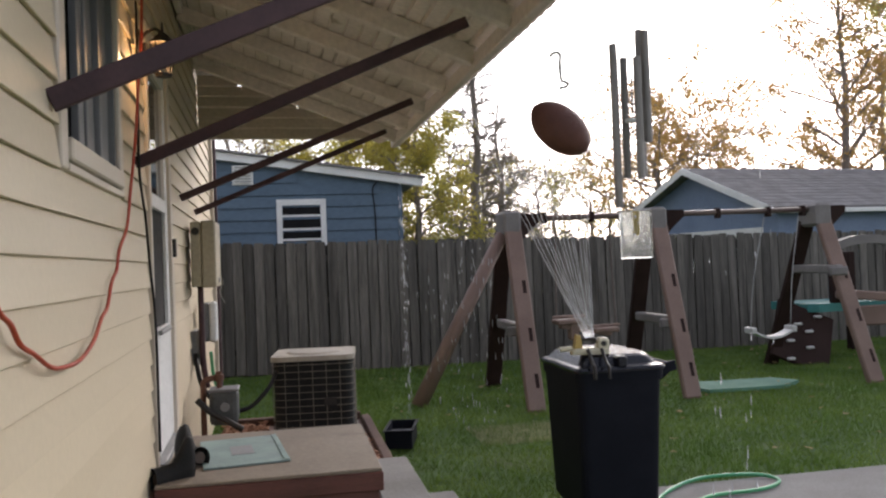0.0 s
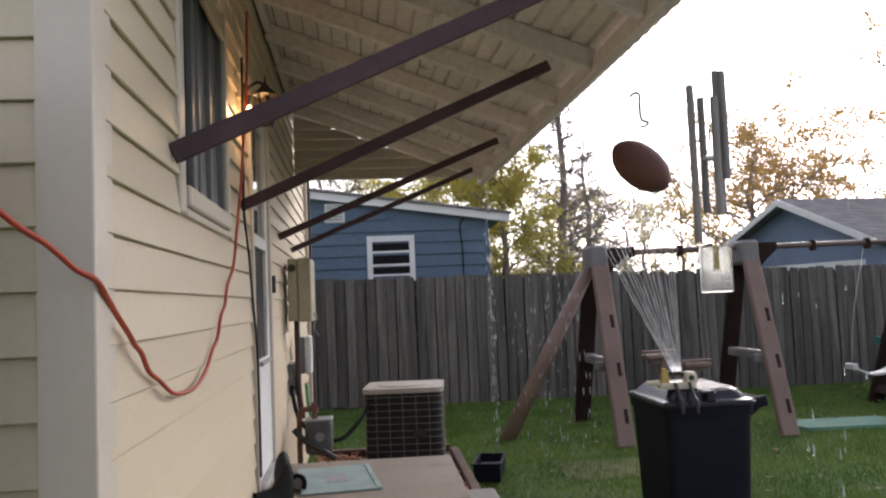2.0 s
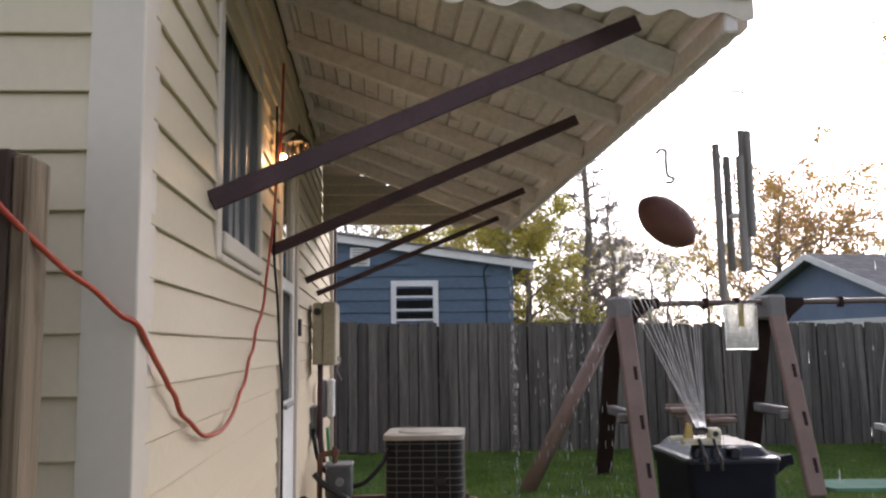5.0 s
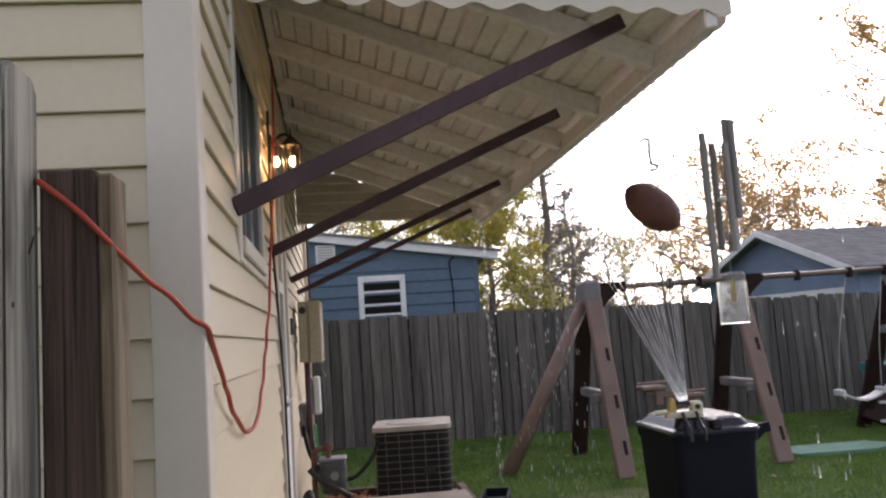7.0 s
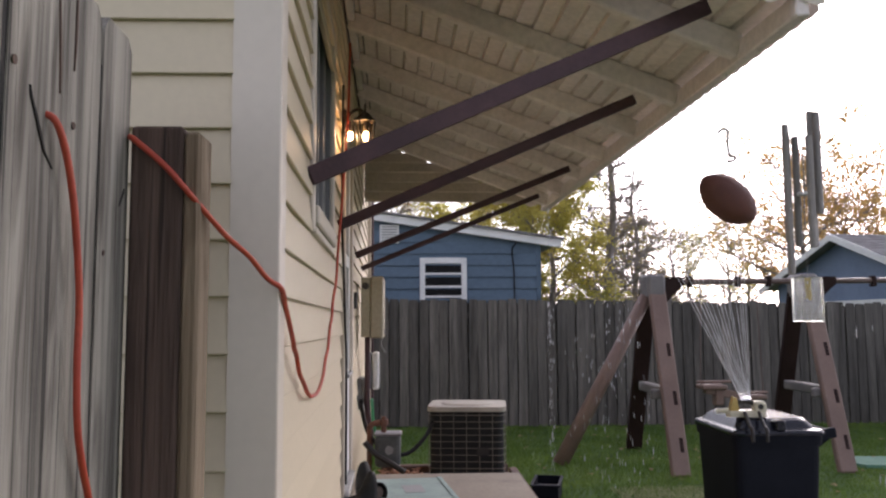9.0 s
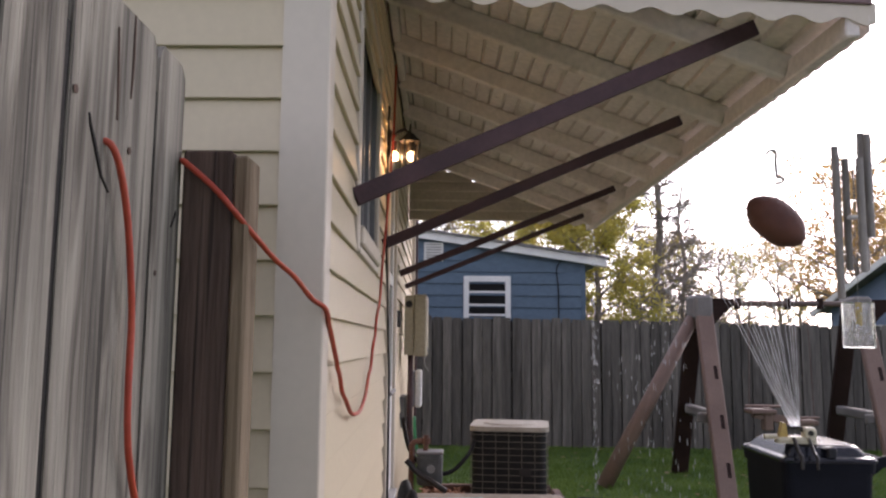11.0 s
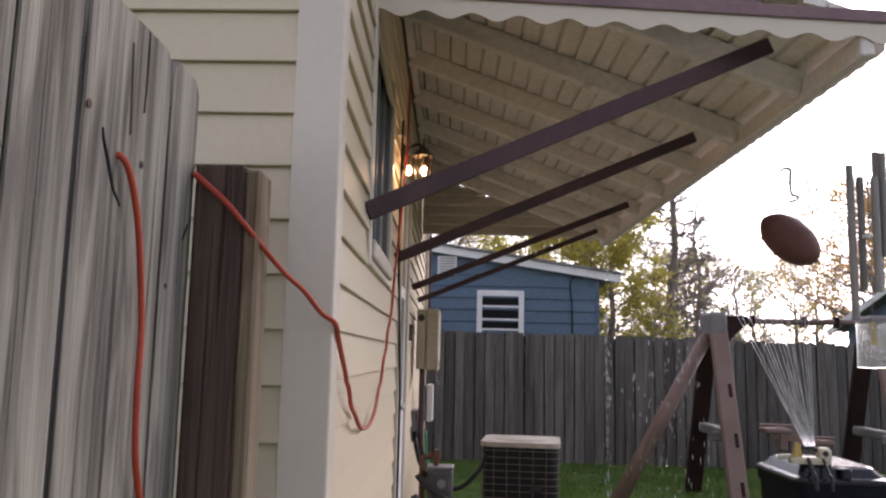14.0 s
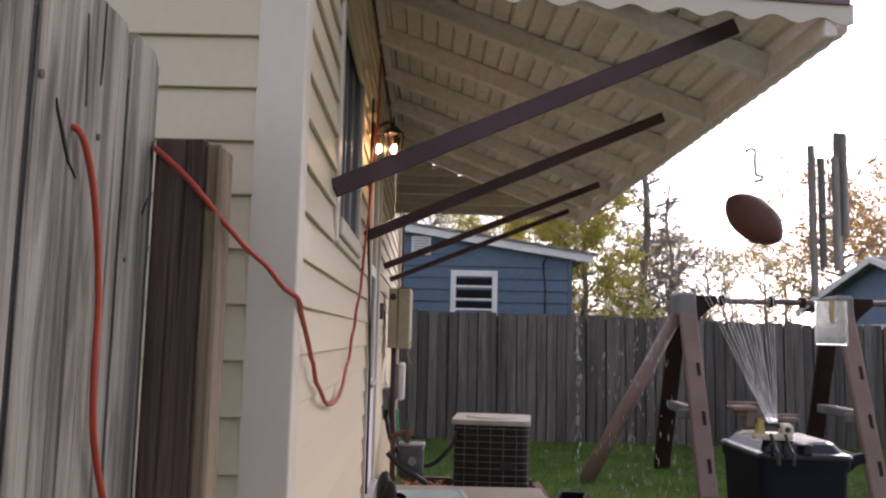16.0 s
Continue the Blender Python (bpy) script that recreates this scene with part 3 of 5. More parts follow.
# storm stiles made broad: their grey also stands for sky reflected in the glass
for y0, y1, x0, x1 in ((1.13, 1.20, -0.045, -0.02), (1.202, 1.225, -0.045, -0.012), (1.227, 1.40, -0.045, -0.03), (1.402, 1.425, -0.045, -0.01), (1.427, 1.58, -0.045, -0.018)):
    wpart("storm_frame", box(x0, x1, y0, y1, 1.935, 2.76, 0.003), "sash", label="grey storm window stile, standing partly for reflected sky")
wpart("screen", box(-0.052, -0.049, 0.86, 1.56, 1.95, 2.34), "screen", label="dark insect screen")

# storm door
door = tagged(empty("door_1", (0, 2.5, 0.64)), "white storm door with dark glass, shut", "door", kind="structure")
door.matrix_world = HOUSE @ Matrix.Translation((0, 2.903, 0.625)) @ Matrix.Diagonal((1, 1.105, 1, 1))
W = Matrix.Translation((0, -2.5, -0.64))


def dpart(name, bm, m, label="", parent=None):
    bmesh.ops.transform(bm, matrix=W, verts=bm.verts)
    return part(name, bm, m, parent or door, label)


for b in ((0, 0.03, 2.108, 2.15, 0.62, 2.72), (0, 0.03, 2.85, 2.935, 0.62, 2.72), (0, 0.03, 2.152, 2.848, 2.64, 2.72)):
    dpart("casing", box(*b, bevel=0.004), "trim", "cream door casing")
dpart("threshold", box(-0.1, 0.05, 2.152, 2.848, 0.605, 0.64, 0.004), "greybox")
for b in ((-0.03, 0.012, 2.155, 2.245, 0.645, 2.635), (-0.03, 0.012, 2.755, 2.845, 0.645, 2.635), (-0.03, 0.012, 2.247, 2.753, 2.54, 2.635), (-0.03, 0.012, 2.247, 2.753, 1.86, 1.93), (-0.03, 0.012, 2.247, 2.753, 0.645, 1.26)):
    dpart("door_rail", box(*b, bevel=0.003), "white")
dpart("pane", box(-0.012, -0.006, 2.247, 2.753, 1.93, 2.54), "pane", "glass reflecting the yard")
dpart("screen", box(-0.012, -0.006, 2.247, 2.753, 1.26, 1.86), "accoil", "dark insect screen")
dpart("door_handle", rod((0.05, 2.80, 1.62), (0.05, 2.80, 1.72), 0.011), "lantern", "black pull handle")
dpart("closer", rod((0.035, 2.25, 1.245), (0.035, 2.62, 1.245), 0.012), "greybox")

# ---- awning ----
AX, AZ0, AZ1, AY0, AY1 = 1.735, 3.32, 2.662, 0.85, 5.75
awning = tagged(empty("awning", (0, 3.5, 3.2)), "cream slatted aluminium awning with scalloped skirt and brown arms", "awning")
awning.matrix_world = HOUSE @ Matrix.Translation((0, 3.5, 3.2))
W = Matrix.Translation((0, -3.5, -3.2))


def apart(name, bm, m, label=""):
    bmesh.ops.transform(bm, matrix=W, verts=bm.verts)
    return part(name, bm, m, awning, label)


def az(x):
    return AZ0 + (AZ1 - AZ0) * x / AX


NS = 20
for i in range(NS):
    x0, x1 = AX * i / NS, AX * (i + 1) / NS
    # a pan with a folded lip: its foot steps below the next one and leaves a dark groove
    bm = prism([(x0, az(x0) + 0.036), (x0, az(x0) + 0.022), (x0 + 0.011, az(x0 + 0.011) + 0.020), (x0 + 0.012, az(x0 + 0.012) - 0.004), (x1 - 0.002, az(x1) + 0.008), (x1, az(x1) + 0.012), (x1 + 0.008, az(x1) + 0.024), (x1 + 0.008, az(x1) + 0.036)], AY0 + 0.004, AY1 - 0.004, "y")
    apart("slat", bm, "awning")
for y in (1.35, 2.07, 2.76, 3.46, 4.15, 4.84, 5.45):
    apart("rafter", beam((0.03, y, az(0.03) - 0.055), (AX - 0.05, y, az(AX - 0.05) - 0.055), 0.055, 0.105, 0.008), "awning")
apart("ledger", box(0.016, 0.06, AY0 + 0.01, AY1 - 0.01, AZ0 - 0.08, AZ0 - 0.005, 0.006), "awning")
apart("front_beam", beam((AX - 0.03, AY0 + 0.01, AZ1 - 0.05), (AX - 0.03, AY1 - 0.01, AZ1 - 0.05), 0.05, 0.085, 0.006), "awning")


def scallop(length, drop, wave, depth, thick):
    """A strip in the xz plane with a waved lower edge."""
    bm = bmesh.new()
    n = int(length / wave * 12)
    rows = []
    for i in range(n + 1):
        u = length * i / n
        low = -drop + depth * math.cos(2 * math.pi * u / wave)
        rows.append([bm.verts.new((u, y, z)) for y in (0, thick) for z in (0, low)])
    for a, b in zip(rows, rows[1:]):
        for p, q in ((0, 1), (3, 2), (2, 0), (1, 3)):
            bm.faces.new((a[p], a[q], b[q], b[p]))
    bm.faces.new((rows[0][0], rows[0][2], rows[0][3], rows[0][1]))
    bm.faces.new((rows[-1][0], rows[-1][1], rows[-1][3], rows[-1][2]))
    return bm


for y, col in ((AY0, "trim"), (AY1, "awning")):
    bm = scallop(AX + 0.03, 0.068, 0.165, 0.013, 0.004)
    tilt = Matrix.Translation((0.015, y, AZ1 + 0.098))
    tilt[2][0] = -0.042
    bmesh.ops.transform(bm, matrix=tilt, verts=bm.verts)
    apart("skirt", bm, col, "cream scalloped skirt")
bm = scallop(AY1 - AY0, 0.06, 0.105, 0.003, 0.004)
bmesh.ops.transform(bm, matrix=Matrix.Translation((AX + 0.022, AY0, AZ1 - 0.02)) @ Matrix.Rotation(radians(90), 4, "Z"), verts=bm.verts)
apart("front_skirt", bm, "awning", "cream front skirt with small scallops")
# end panels: horizontal boards stepped under the slope
for i in range(6):
    z0, z1 = AZ1 + 0.1 + i * 0.09, AZ1 + 0.1 + (i + 1) * 0.09
    x1 = min(AX, (AZ0 - z0) / (AZ0 - AZ1) * AX)
    x2 = max(0.03, (AZ0 - z1) / (AZ0 - AZ1) * AX)
    if x1 > 0.1:
        bm = prism([(0.02, z0), (x1 - 0.02, z0), (x2, z1 - 0.004), (0.02, z1 - 0.004)], AY0 + 0.006, AY0 + 0.018, "y")
        for v in bm.verts:
            v.co.z -= 0.042 * v.co.x * (1 if i == 0 else 0)
        apart("end_board", bm, "maroon", "maroon end board")
for i in range(7):
    z0, z1 = AZ1 - 0.01 + i * 0.092, AZ1 - 0.01 + (i + 1) * 0.092
    x2 = min(AX - 0.03, (AZ0 - 0.025 - z1) / (AZ0 - AZ1) * AX)
    if x2 > 0.1:
        yb = AY1 - 0.012
        apart("louvre", prism([(yb, z0 - 0.004), (yb - 0.045, z0 - 0.008), (yb - 0.047, z0 + 0.004), (yb - 0.004, z1 + 0.002), (yb, z1 + 0.002)], 0.02, x2 + 0.12, "x"), "awningshade", "cream end louvre")
bm = box(0.015, AX + 0.03, AY0 - 0.012, AY0 - 0.002, AZ1 + 0.09, AZ1 + 0.135, 0.003)
for v in bm.verts:
    v.co.z -= 0.042 * v.co.x
apart("end_cap", bm, "maroon", "maroon edge strip")
# support arms
for ya, za, yb, xb, zb, hb in ((0.735, 1.968, 1.066, 1.447, 2.68, 0.06), (2.13, 1.985, 2.09, 1.477, 2.615, 0.05), (4.02, 2.0, 3.93, 1.555, 2.625, 0.045), (5.1, 1.98, 5.2, 1.56, 2.63, 0.042)):
    apart("arm", beam((0.016, ya, za), (xb, yb, zb), 0.03, hb, 0.003), "bracket", "dark brown square arm")

# ---- wall fixtures ----
lantern = tagged(empty("wall_lantern", (0.0, 2.15, 2.43)), "black iron wall lantern, lit, with amber glass", "lamp")
lantern.matrix_world = HOUSE @ Matrix.Translation((0.02, 2.15, 2.43))


def lpart(name, bm, m, label="", smooth=False):
    return part(name, bm, m, lantern, label, smooth)


lpart("back_plate", box(0.016, 0.03, -0.03, 0.03, 0.0, 0.13, 0.005), "lantern")
tube("arm", [(0.03, 0, 0.08), (0.05, 0, 0.115), (0.09, 0, 0.135), (0.12, 0, 0.115)], 0.008, "lantern", lantern)
bm = bmesh.new()
bmesh.ops.create_cone(bm, cap_ends=True, segments=6, radius1=0.062, radius2=0.016, depth=0.045, matrix=Matrix.Translation((0.12, 0, 0.095)))
lpart("cap", bm, "lantern")
for k in range(6):
    w = math.pi / 3 * k
    lpart("bar", rod((0.12 + 0.05 * math.cos(w), 0.05 * math.sin(w), 0.072), (0.12 + 0.035 * math.cos(w), 0.035 * math.sin(w), -0.06), 0.004, seg=6), "lantern")
bm = bmesh.new()
bmesh.ops.create_cone(bm, cap_ends=True, segments=6, radius1=0.034, radius2=0.04, depth=0.012, matrix=Matrix.Translation((0.12, 0, -0.064)))
lpart("base", bm, "lantern")
bm = bmesh.new()
bmesh.ops.create_cone(bm, cap_ends=False, segments=6, radius1=0.04, radius2=0.048, depth=0.055, matrix=Matrix.Translation((0.12, 0, 0.044)))
lpart("lantern_glass", bm, "lanternglass", "amber glass panes")
lpart("finial", rod((0.12, 0, 0.115), (0.12, 0, 0.165), 0.007, 0.003, 8), "lantern")
# the inner one, with its socket, is added: a glow standing for the lamp's reflection
for bx, bz in ((0.125, 0.0), (0.046, 0.0)):
    bm = bmesh.new()
    bmesh.ops.create_uvsphere(bm, u_segments=14, v_segments=10, radius=0.021, matrix=Matrix.Translation((bx, 0, bz)) @ Matrix.Diagonal((0.8, 0.8, 1.15, 1)))
    lpart("bulb", bm, "bulb", "glowing warm bulb, the inner one standing for its reflection", True)
    lpart("socket", rod((bx, 0, bz + 0.024), (bx, 0, bz + 0.075), 0.011), "lantern")

lamp = bpy.data.lights.new("lantern_light", "POINT")
lamp.energy, lamp.color, lamp.shadow_soft_size = 1.6, (1.0, 0.62, 0.3), 0.02
glim = new("lantern_light", lamp)
glim.matrix_world = HOUSE @ pose(0.108, 2.15, 2.43)

# enclosure and utilities past the door
UTIL = Matrix.Translation((0.42, -1.73, 1.551)) @ Matrix.Scale(1.2, 4) @ Matrix.Translation((-0.43, 1.78, -1.565))
cabinet = tagged(empty("electrical_enclosure", (0, 3.42, 1.45)), "tall beige metal electrical enclosure on the wall", "electric box")
cabinet.matrix_world = UTIL @ Matrix.Translation((0, 3.42, 1.45))
part("body", box(0.012, 0.07, -0.16, 0.16, 0, 0.375, 0.006), "box", cabinet)
part("cover", box(0.072, 0.15, -0.17, 0.17, -0.005, 0.38, 0.008), "box", cabinet)
part("latch", box(0.15, 0.158, -0.02, 0.02, 0.02, 0.05, 0.002), "greybox", cabinet)
part("knockout", rod((0.04, -0.175, 0.32), (0.04, -0.16, 0.32), 0.022), "lantern", cabinet, "black plug")
tagged(tube("conduit", [(0.045, 3.40, 1.45), (0.045, 3.40, 1.2), (0.045, 3.42, 1.0), (0.06, 3.46, 0.85)], 0.018, "bracket"), "rust brown conduit below the enclosure", "pipe").matrix_world = UTIL
sb = tagged(empty("phone_box", (0.0, 3.75, 1.1)), "small pale grey plastic utility box", "utility box")
sb.matrix_world = UTIL @ Matrix.Translation((0, 3.75, 1.1))
part("body", box(0.012, 0.06, -0.06, 0.06, 0, 0.24, 0.008), "sash", sb)
part("cover", box(0.062, 0.105, -0.065, 0.065, -0.005, 0.245, 0.01), "white", sb)
db = tagged(empty("disconnect_box", (0.0, 3.55, 0.99)), "dark grey metal disconnect box", "utility box")
db.matrix_world = UTIL @ Matrix.Translation((-0.062, 3.5, 0.99))
part("body", box(0.012, 0.075, -0.08, 0.08, 0, 0.2, 0.006), "greybox", db)
part("cover", box(0.077, 0.09, -0.085, 0.085, -0.004, 0.205, 0.004), "greybox", db)
tagged(tube("flexible_conduit", [(-0.09, 4.5, 0.93), (-0.075, 4.4, 0.87), (-0.02, 4.3, 0.709), (0.117, 4.25, 0.585), (0.267, 4.3, 0.565), (0.4, 4.42, 0.67), (0.46, 4.64, 0.76)], 0.016, "blackcable"), "black flexible conduit running to the air conditioner", "conduit")
tagged(tube("green_pipe", [(0.05, 3.86, 1.02), (0.06, 3.88, 0.86), (0.09, 3.9, 0.74)], 0.011, "hose"), "thin green water pipe on the wall", "pipe").matrix_world = UTIL
tagged(tube("loose_wire", [(0.012, 3.9, 1.55), (0.13, 3.95, 1.48), (0.11, 3.95, 1.40), (0.14, 3.95, 1.33)], 0.003, "string", seg=5), "loose pale wire hanging off the wall", "wire").matrix_world = UTIL
gm = tagged(empty("gas_meter", (0.13, 4.05, 0.0)), "grey gas meter on rusty pipes", "gas meter")
part("body", box(-0.09, 0.09, -0.1, 0.1, 0.52, 0.74, 0.03, seg=2), "metergrey", gm)
part("top_cap", box(-0.095, 0.095, -0.1, 0.1, 0.735, 0.752, 0.006), "sash", gm, "pale flaking top")
part("dial", rod((0.01, -0.108, 0.64), (0.01, -0.098, 0.64), 0.03), "greybox", gm)
bm = rod((-0.03, 0, 0.74), (-0.03, 0, 0.86), 0.018)
rod((-0.03, 0, 0.8), (-0.03, 0, 0.84), 0.032, bm=bm)
part("riser", bm, "rust", gm, "rusty pipe fitting")
tube("inlet_pipe", [(-0.13, -0.02, 0.0), (-0.13, -0.02, 0.7), (-0.12, -0.02, 0.8), (-0.06, 0, 0.82)], 0.02, "rust", gm)
tube("bracket_pipe", [(-0.16, -0.12, 0.7), (-0.08, -0.13, 0.62), (0.02, -0.14, 0.56), (0.12, -0.16, 0.5)], 0.02, "lantern", gm)
bm = box(0.012, 0.075, END - 0.05, END + 0.04, 0.1, 3.2, 0.01)
tagged(part("downspout", bm, "bracket"), "dark red-brown downspout at the house corner", "downspout").matrix_world = HOUSE
tagged(tube("black_cable", [(0.03, 2.2, 2.7), (0.03, 2.16, 2.2), (0.036, 2.1, 1.95), (0.036, 2.24, 1.76), (0.036, 2.33, 1.56), (0.04, 2.42, 1.32), (0.04, 2.44, 1.04), (0.04, 2.44, 0.7)], 0.006, "blackcable", seg=6), "black cable hanging down the siding", "cable").matrix_world = HOUSE

# orange extension cord
cord = tagged(empty("extension_cord", (0, 0, 1.5)), "orange extension cord looped from the gate to the house wall", "cord")
RUN = [(-0.22, -0.36, 0.96), (-0.22, -0.39, 1.155), (-0.218, -0.457, 1.285), (-0.216, -0.486, 1.352), (-0.216, -0.495, 1.443), (-0.216, -0.495, 1.534), (-0.216, -0.507, 1.607), (-0.216, -0.531, 1.696), (-0.218, -0.559, 1.765), (-0.224, -0.585, 1.808), (-0.244, -0.59, 1.82)]
tube("cord_run", [Vector(p) - Vector((0, 0, 1.5)) for p in RUN], 0.0058, "cord", cord)
RUN = [(-0.31, -0.24, 1.91), (-0.27, -0.228, 1.89), (-0.243, -0.226, 1.869), (-0.216, -0.272, 1.853), (-0.158, -0.278, 1.804), (-0.119, -0.272, 1.76), (-0.062, -0.19, 1.682), (-0.027, -0.13, 1.645), (0.0, -0.07, 1.603), (0.024, -0.034, 1.583)]
WALLRUN = [(0.036, 0.03, 1.55), (0.036, 0.1, 1.513), (0.034, 0.2, 1.468), (0.032, 0.24, 1.448), (0.032, 0.3, 1.425), (0.032, 0.36, 1.38), (0.032, 0.46, 1.35), (0.032, 0.6, 1.305), (0.032, 0.74, 1.289), (0.032, 0.92, 1.289), (0.032, 1.1, 1.325), (0.03, 1.24, 1.385), (0.03, 1.34, 1.415), (0.03, 1.43, 1.495), (0.03, 1.53, 1.535), (0.03, 1.6, 1.61), (0.03, 1.78, 1.70), (0.03, 1.89, 1.845), (0.04, 2.0, 2.08), (0.05, 2.05, 2.3), (0.06, 2.12, 2.55), (0.065, 2.15, 2.9)]
tube("cord_run", [Vector(p) - Vector((0, 0, 1.5)) for p in RUN + [HOUSE @ Vector(q) for q in WALLRUN]], 0.006, "cord", cord, n=7)

# ---- porch and steps ----
porch = tagged(empty("porch", (0.5, 2.75, 0)), "small raised porch with tan top and red-brown skirt", "porch")
part("deck_top", box(-0.53, 0.455, -0.545, 0.525, 0.585, 0.6, 0.004), "deck", porch, "tan weathered top")
part("rim_board", box(-0.53, 0.46, -0.55, 0.53, 0.50, 0.584, 0.005), "deckside", porch, "red-brown rim board")
part("front_skirt", box(-0.46, 0.44, -0.53, -0.5, 0.0, 0.498, 0.004), "deckside", porch)
part("back_skirt", box(-0.46, 0.44, 0.48, 0.51, 0.0, 0.498, 0.004), "deckside", porch)
part("side_skirt", box(0.41, 0.438, -0.498, 0.478, 0.0, 0.498, 0.004), "deckside", porch)
tagged(part("concrete_step", box(0.965, 1.21, 2.3, 3.24, 0.0, 0.4, 0.012), "concrete"), "pale concrete step beside the porch", "step")
tagged(part("concrete_step", box(1.215, 1.47, 2.3, 3.16, 0.0, 0.2, 0.012), "concrete"), "low pale concrete step beside the porch", "step")
bm = box(-0.2, 0.2, -0.315, 0.315, 0.0, 0.009, 0.002)
doormat = tagged(empty("doormat", (0.312, 2.765, 0.601), 7), "faded seafoam rubber doormat on the porch", "doormat")
part("mat_body", bm, "mat", doormat)
part("mat_border", box(0.172, 0.198, -0.312, 0.312, 0.009, 0.013, 0.001), "mat", doormat)
part("mat_emblem", box(-0.06, 0.05, -0.1, 0.1, 0.009, 0.0105), "greybox", doormat, "worn grey emblem")


def boot(parent, lean):
    bm = bmesh.new()
    rings = [(0.0, 0.04, 0.105, 0.025), (0.025, 0.042, 0.11, 0.025), (0.055, 0.04, 0.08, 0.0), (0.09, 0.04, 0.052, -0.025), (0.14, 0.044, 0.05, -0.03), (0.18, 0.048, 0.052, -0.035)]
    prev = None
    for z, rx, ry, off in rings:
        ring = [bm.verts.new((rx * math.cos(a * math.pi / 8), off + ry * math.sin(a * math.pi / 8), z)) for a in range(16)]
        if prev:
            for i in range(16):
                bm.faces.new((prev[i], prev[(i + 1) % 16], ring[(i + 1) % 16], ring[i]))
        else:
            bm.faces.new(ring[::-1])
        prev = ring
    part("upper", bm, "boot", parent, smooth=True)
    bm = bmesh.new()
    bmesh.ops.create_cone(bm, cap_ends=True, segments=16, radius1=0.03, radius2=0.026, depth=0.006, matrix=Matrix.Translation((0, -0.033, 0.168)))
    part("lining", bm, "tanlining", parent)


b1 = tagged(empty("boot", (0.14, 2.50, 0.655), 10), "black leather boot lying on its side by the door", "boot", "boots by the door")
boot(b1, 0)
b1.matrix_world = pose(0.11, 2.37, 0.645, 90, 0, -60)
b2 = copy_thing(b1, pose(0.03, 2.66, 0.645, 80, 10, 35))
b2["label"] = "black leather boot tipped over by the door"

# ---- air conditioner and mulch bed ----
ac = tagged(empty("air_conditioner", (0.75, 4.88, 0.0), -6), "beige air conditioner condenser with wire grille, on a pad", "air conditioner")
R = 0.30


def rounded(s, r, n=5):
    out = []
    for cx, cy, a0 in ((s - r, s - r, 0), (r - s, s - r, 90), (r - s, r - s, 180), (s - r, r - s, 270)):
        for i in range(n + 1):
            a = radians(a0 + 90 * i / n)
            out.append((cx + r * math.cos(a), cy + r * math.sin(a)))
    return out


part("pad", box(-0.38, 0.38, -0.38, 0.38, 0.0, 0.24, 0.01), "concrete", ac)
part("coil", prism(rounded(R - 0.012, 0.07), 0.27, 0.83, "z"), "accoil", ac, "dark finned coil")
part("base_pan", prism(rounded(R + 0.004, 0.08), 0.241, 0.275, "z"), "actop", ac)
part("top_cover", prism(rounded(R + 0.008, 0.08), 0.832, 0.868, "z"), "actop", ac, "beige sheet-metal top")
part("fan_guard", rod((0, 0, 0.869), (0, 0, 0.879), 0.22, 0.2, 28), "actop", ac)
outline = [Vector((x, y, 0)) for x, y in rounded(R, 0.075)]
for i in range(11):
    verts, faces = [], []
    z = 0.30 + i * 0.0505
    sweep([p + Vector((0, 0, z)) for p in outline + outline[:1]], 0.003, 5, verts, faces)
    raw("grille_wire", verts, faces, "acgrille", ac, True)
upright = part("grille_rod", rod((0, 0, 0.275), (0, 0, 0.832), 0.003, seg=6), "acgrille", ac)
spots = [(u, -R) for u in (-0.2, -0.1, 0.0, 0.1, 0.2)] + [(R, u) for u in (-0.2, -0.1, 0.0, 0.1, 0.2)] + [(-R, u) for u in (-0.2, 0.0, 0.2)] + [(u, R) for u in (-0.2, 0.0, 0.2)]
upright.location = (*spots[0], 0)
for s in spots[1:]:
    o = new("grille_rod", upright.data)
    o.parent = ac
    o.location = (*s, 0)
part("label_plate", box(0.08, 0.17, -R - 0.004, -R - 0.001, 0.5, 0.56), "lantern", ac, "dark rating plate")

tagged(part("bed_edging", box(0.03, 1.12, 5.28, 5.36, 0, 0.31, 0.008), "edging"), "dark timber edging of the mulch bed", "edging")
tagged(part("bed_edging", box(1.12, 1.19, 3.5, 5.278, 0, 0.29, 0.008), "edging"), "dark timber edging of the mulch bed", "edging")
verts, faces = [], []
for i in range(2600):
    c = Vector((rng.uniform(0.03, 1.1), rng.uniform(3.31, 5.27), rng.uniform(0.245, 0.29)))
    if abs(c.x - 0.75) < 0.36 and abs(c.y - 4.88) < 0.36:
        continue
    l, w = rng.uniform(0.012, 0.035), rng.uniform(0.006, 0.014)
    e = Euler((rng.uniform(-0.6, 0.6), rng.uniform(-0.6, 0.6), rng.uniform(0, 6.28))).to_matrix()
    base = len(verts)
    for x, y, z in ((-l, -w, 0), (l, -w, 0), (l, w, 0), (-l, w, 0), (-l, -w, 0.006), (l, -w, 0.006), (l, w, 0.006), (-l, w, 0.006)):
        verts.append(c + e @ Vector((x, y, z)))
    for f in ((3, 2, 1, 0), (4, 5, 6, 7), (0, 1, 5, 4), (1, 2, 6, 5), (2, 3, 7, 6), (3, 0, 4, 7)):
        faces.append(tuple(base + i for i in f))
mulch = tagged(raw("mulch", verts, faces, "mulch"), "reddish wood-chip mulch in the bed by the wall", "mulch", kind="stuff")
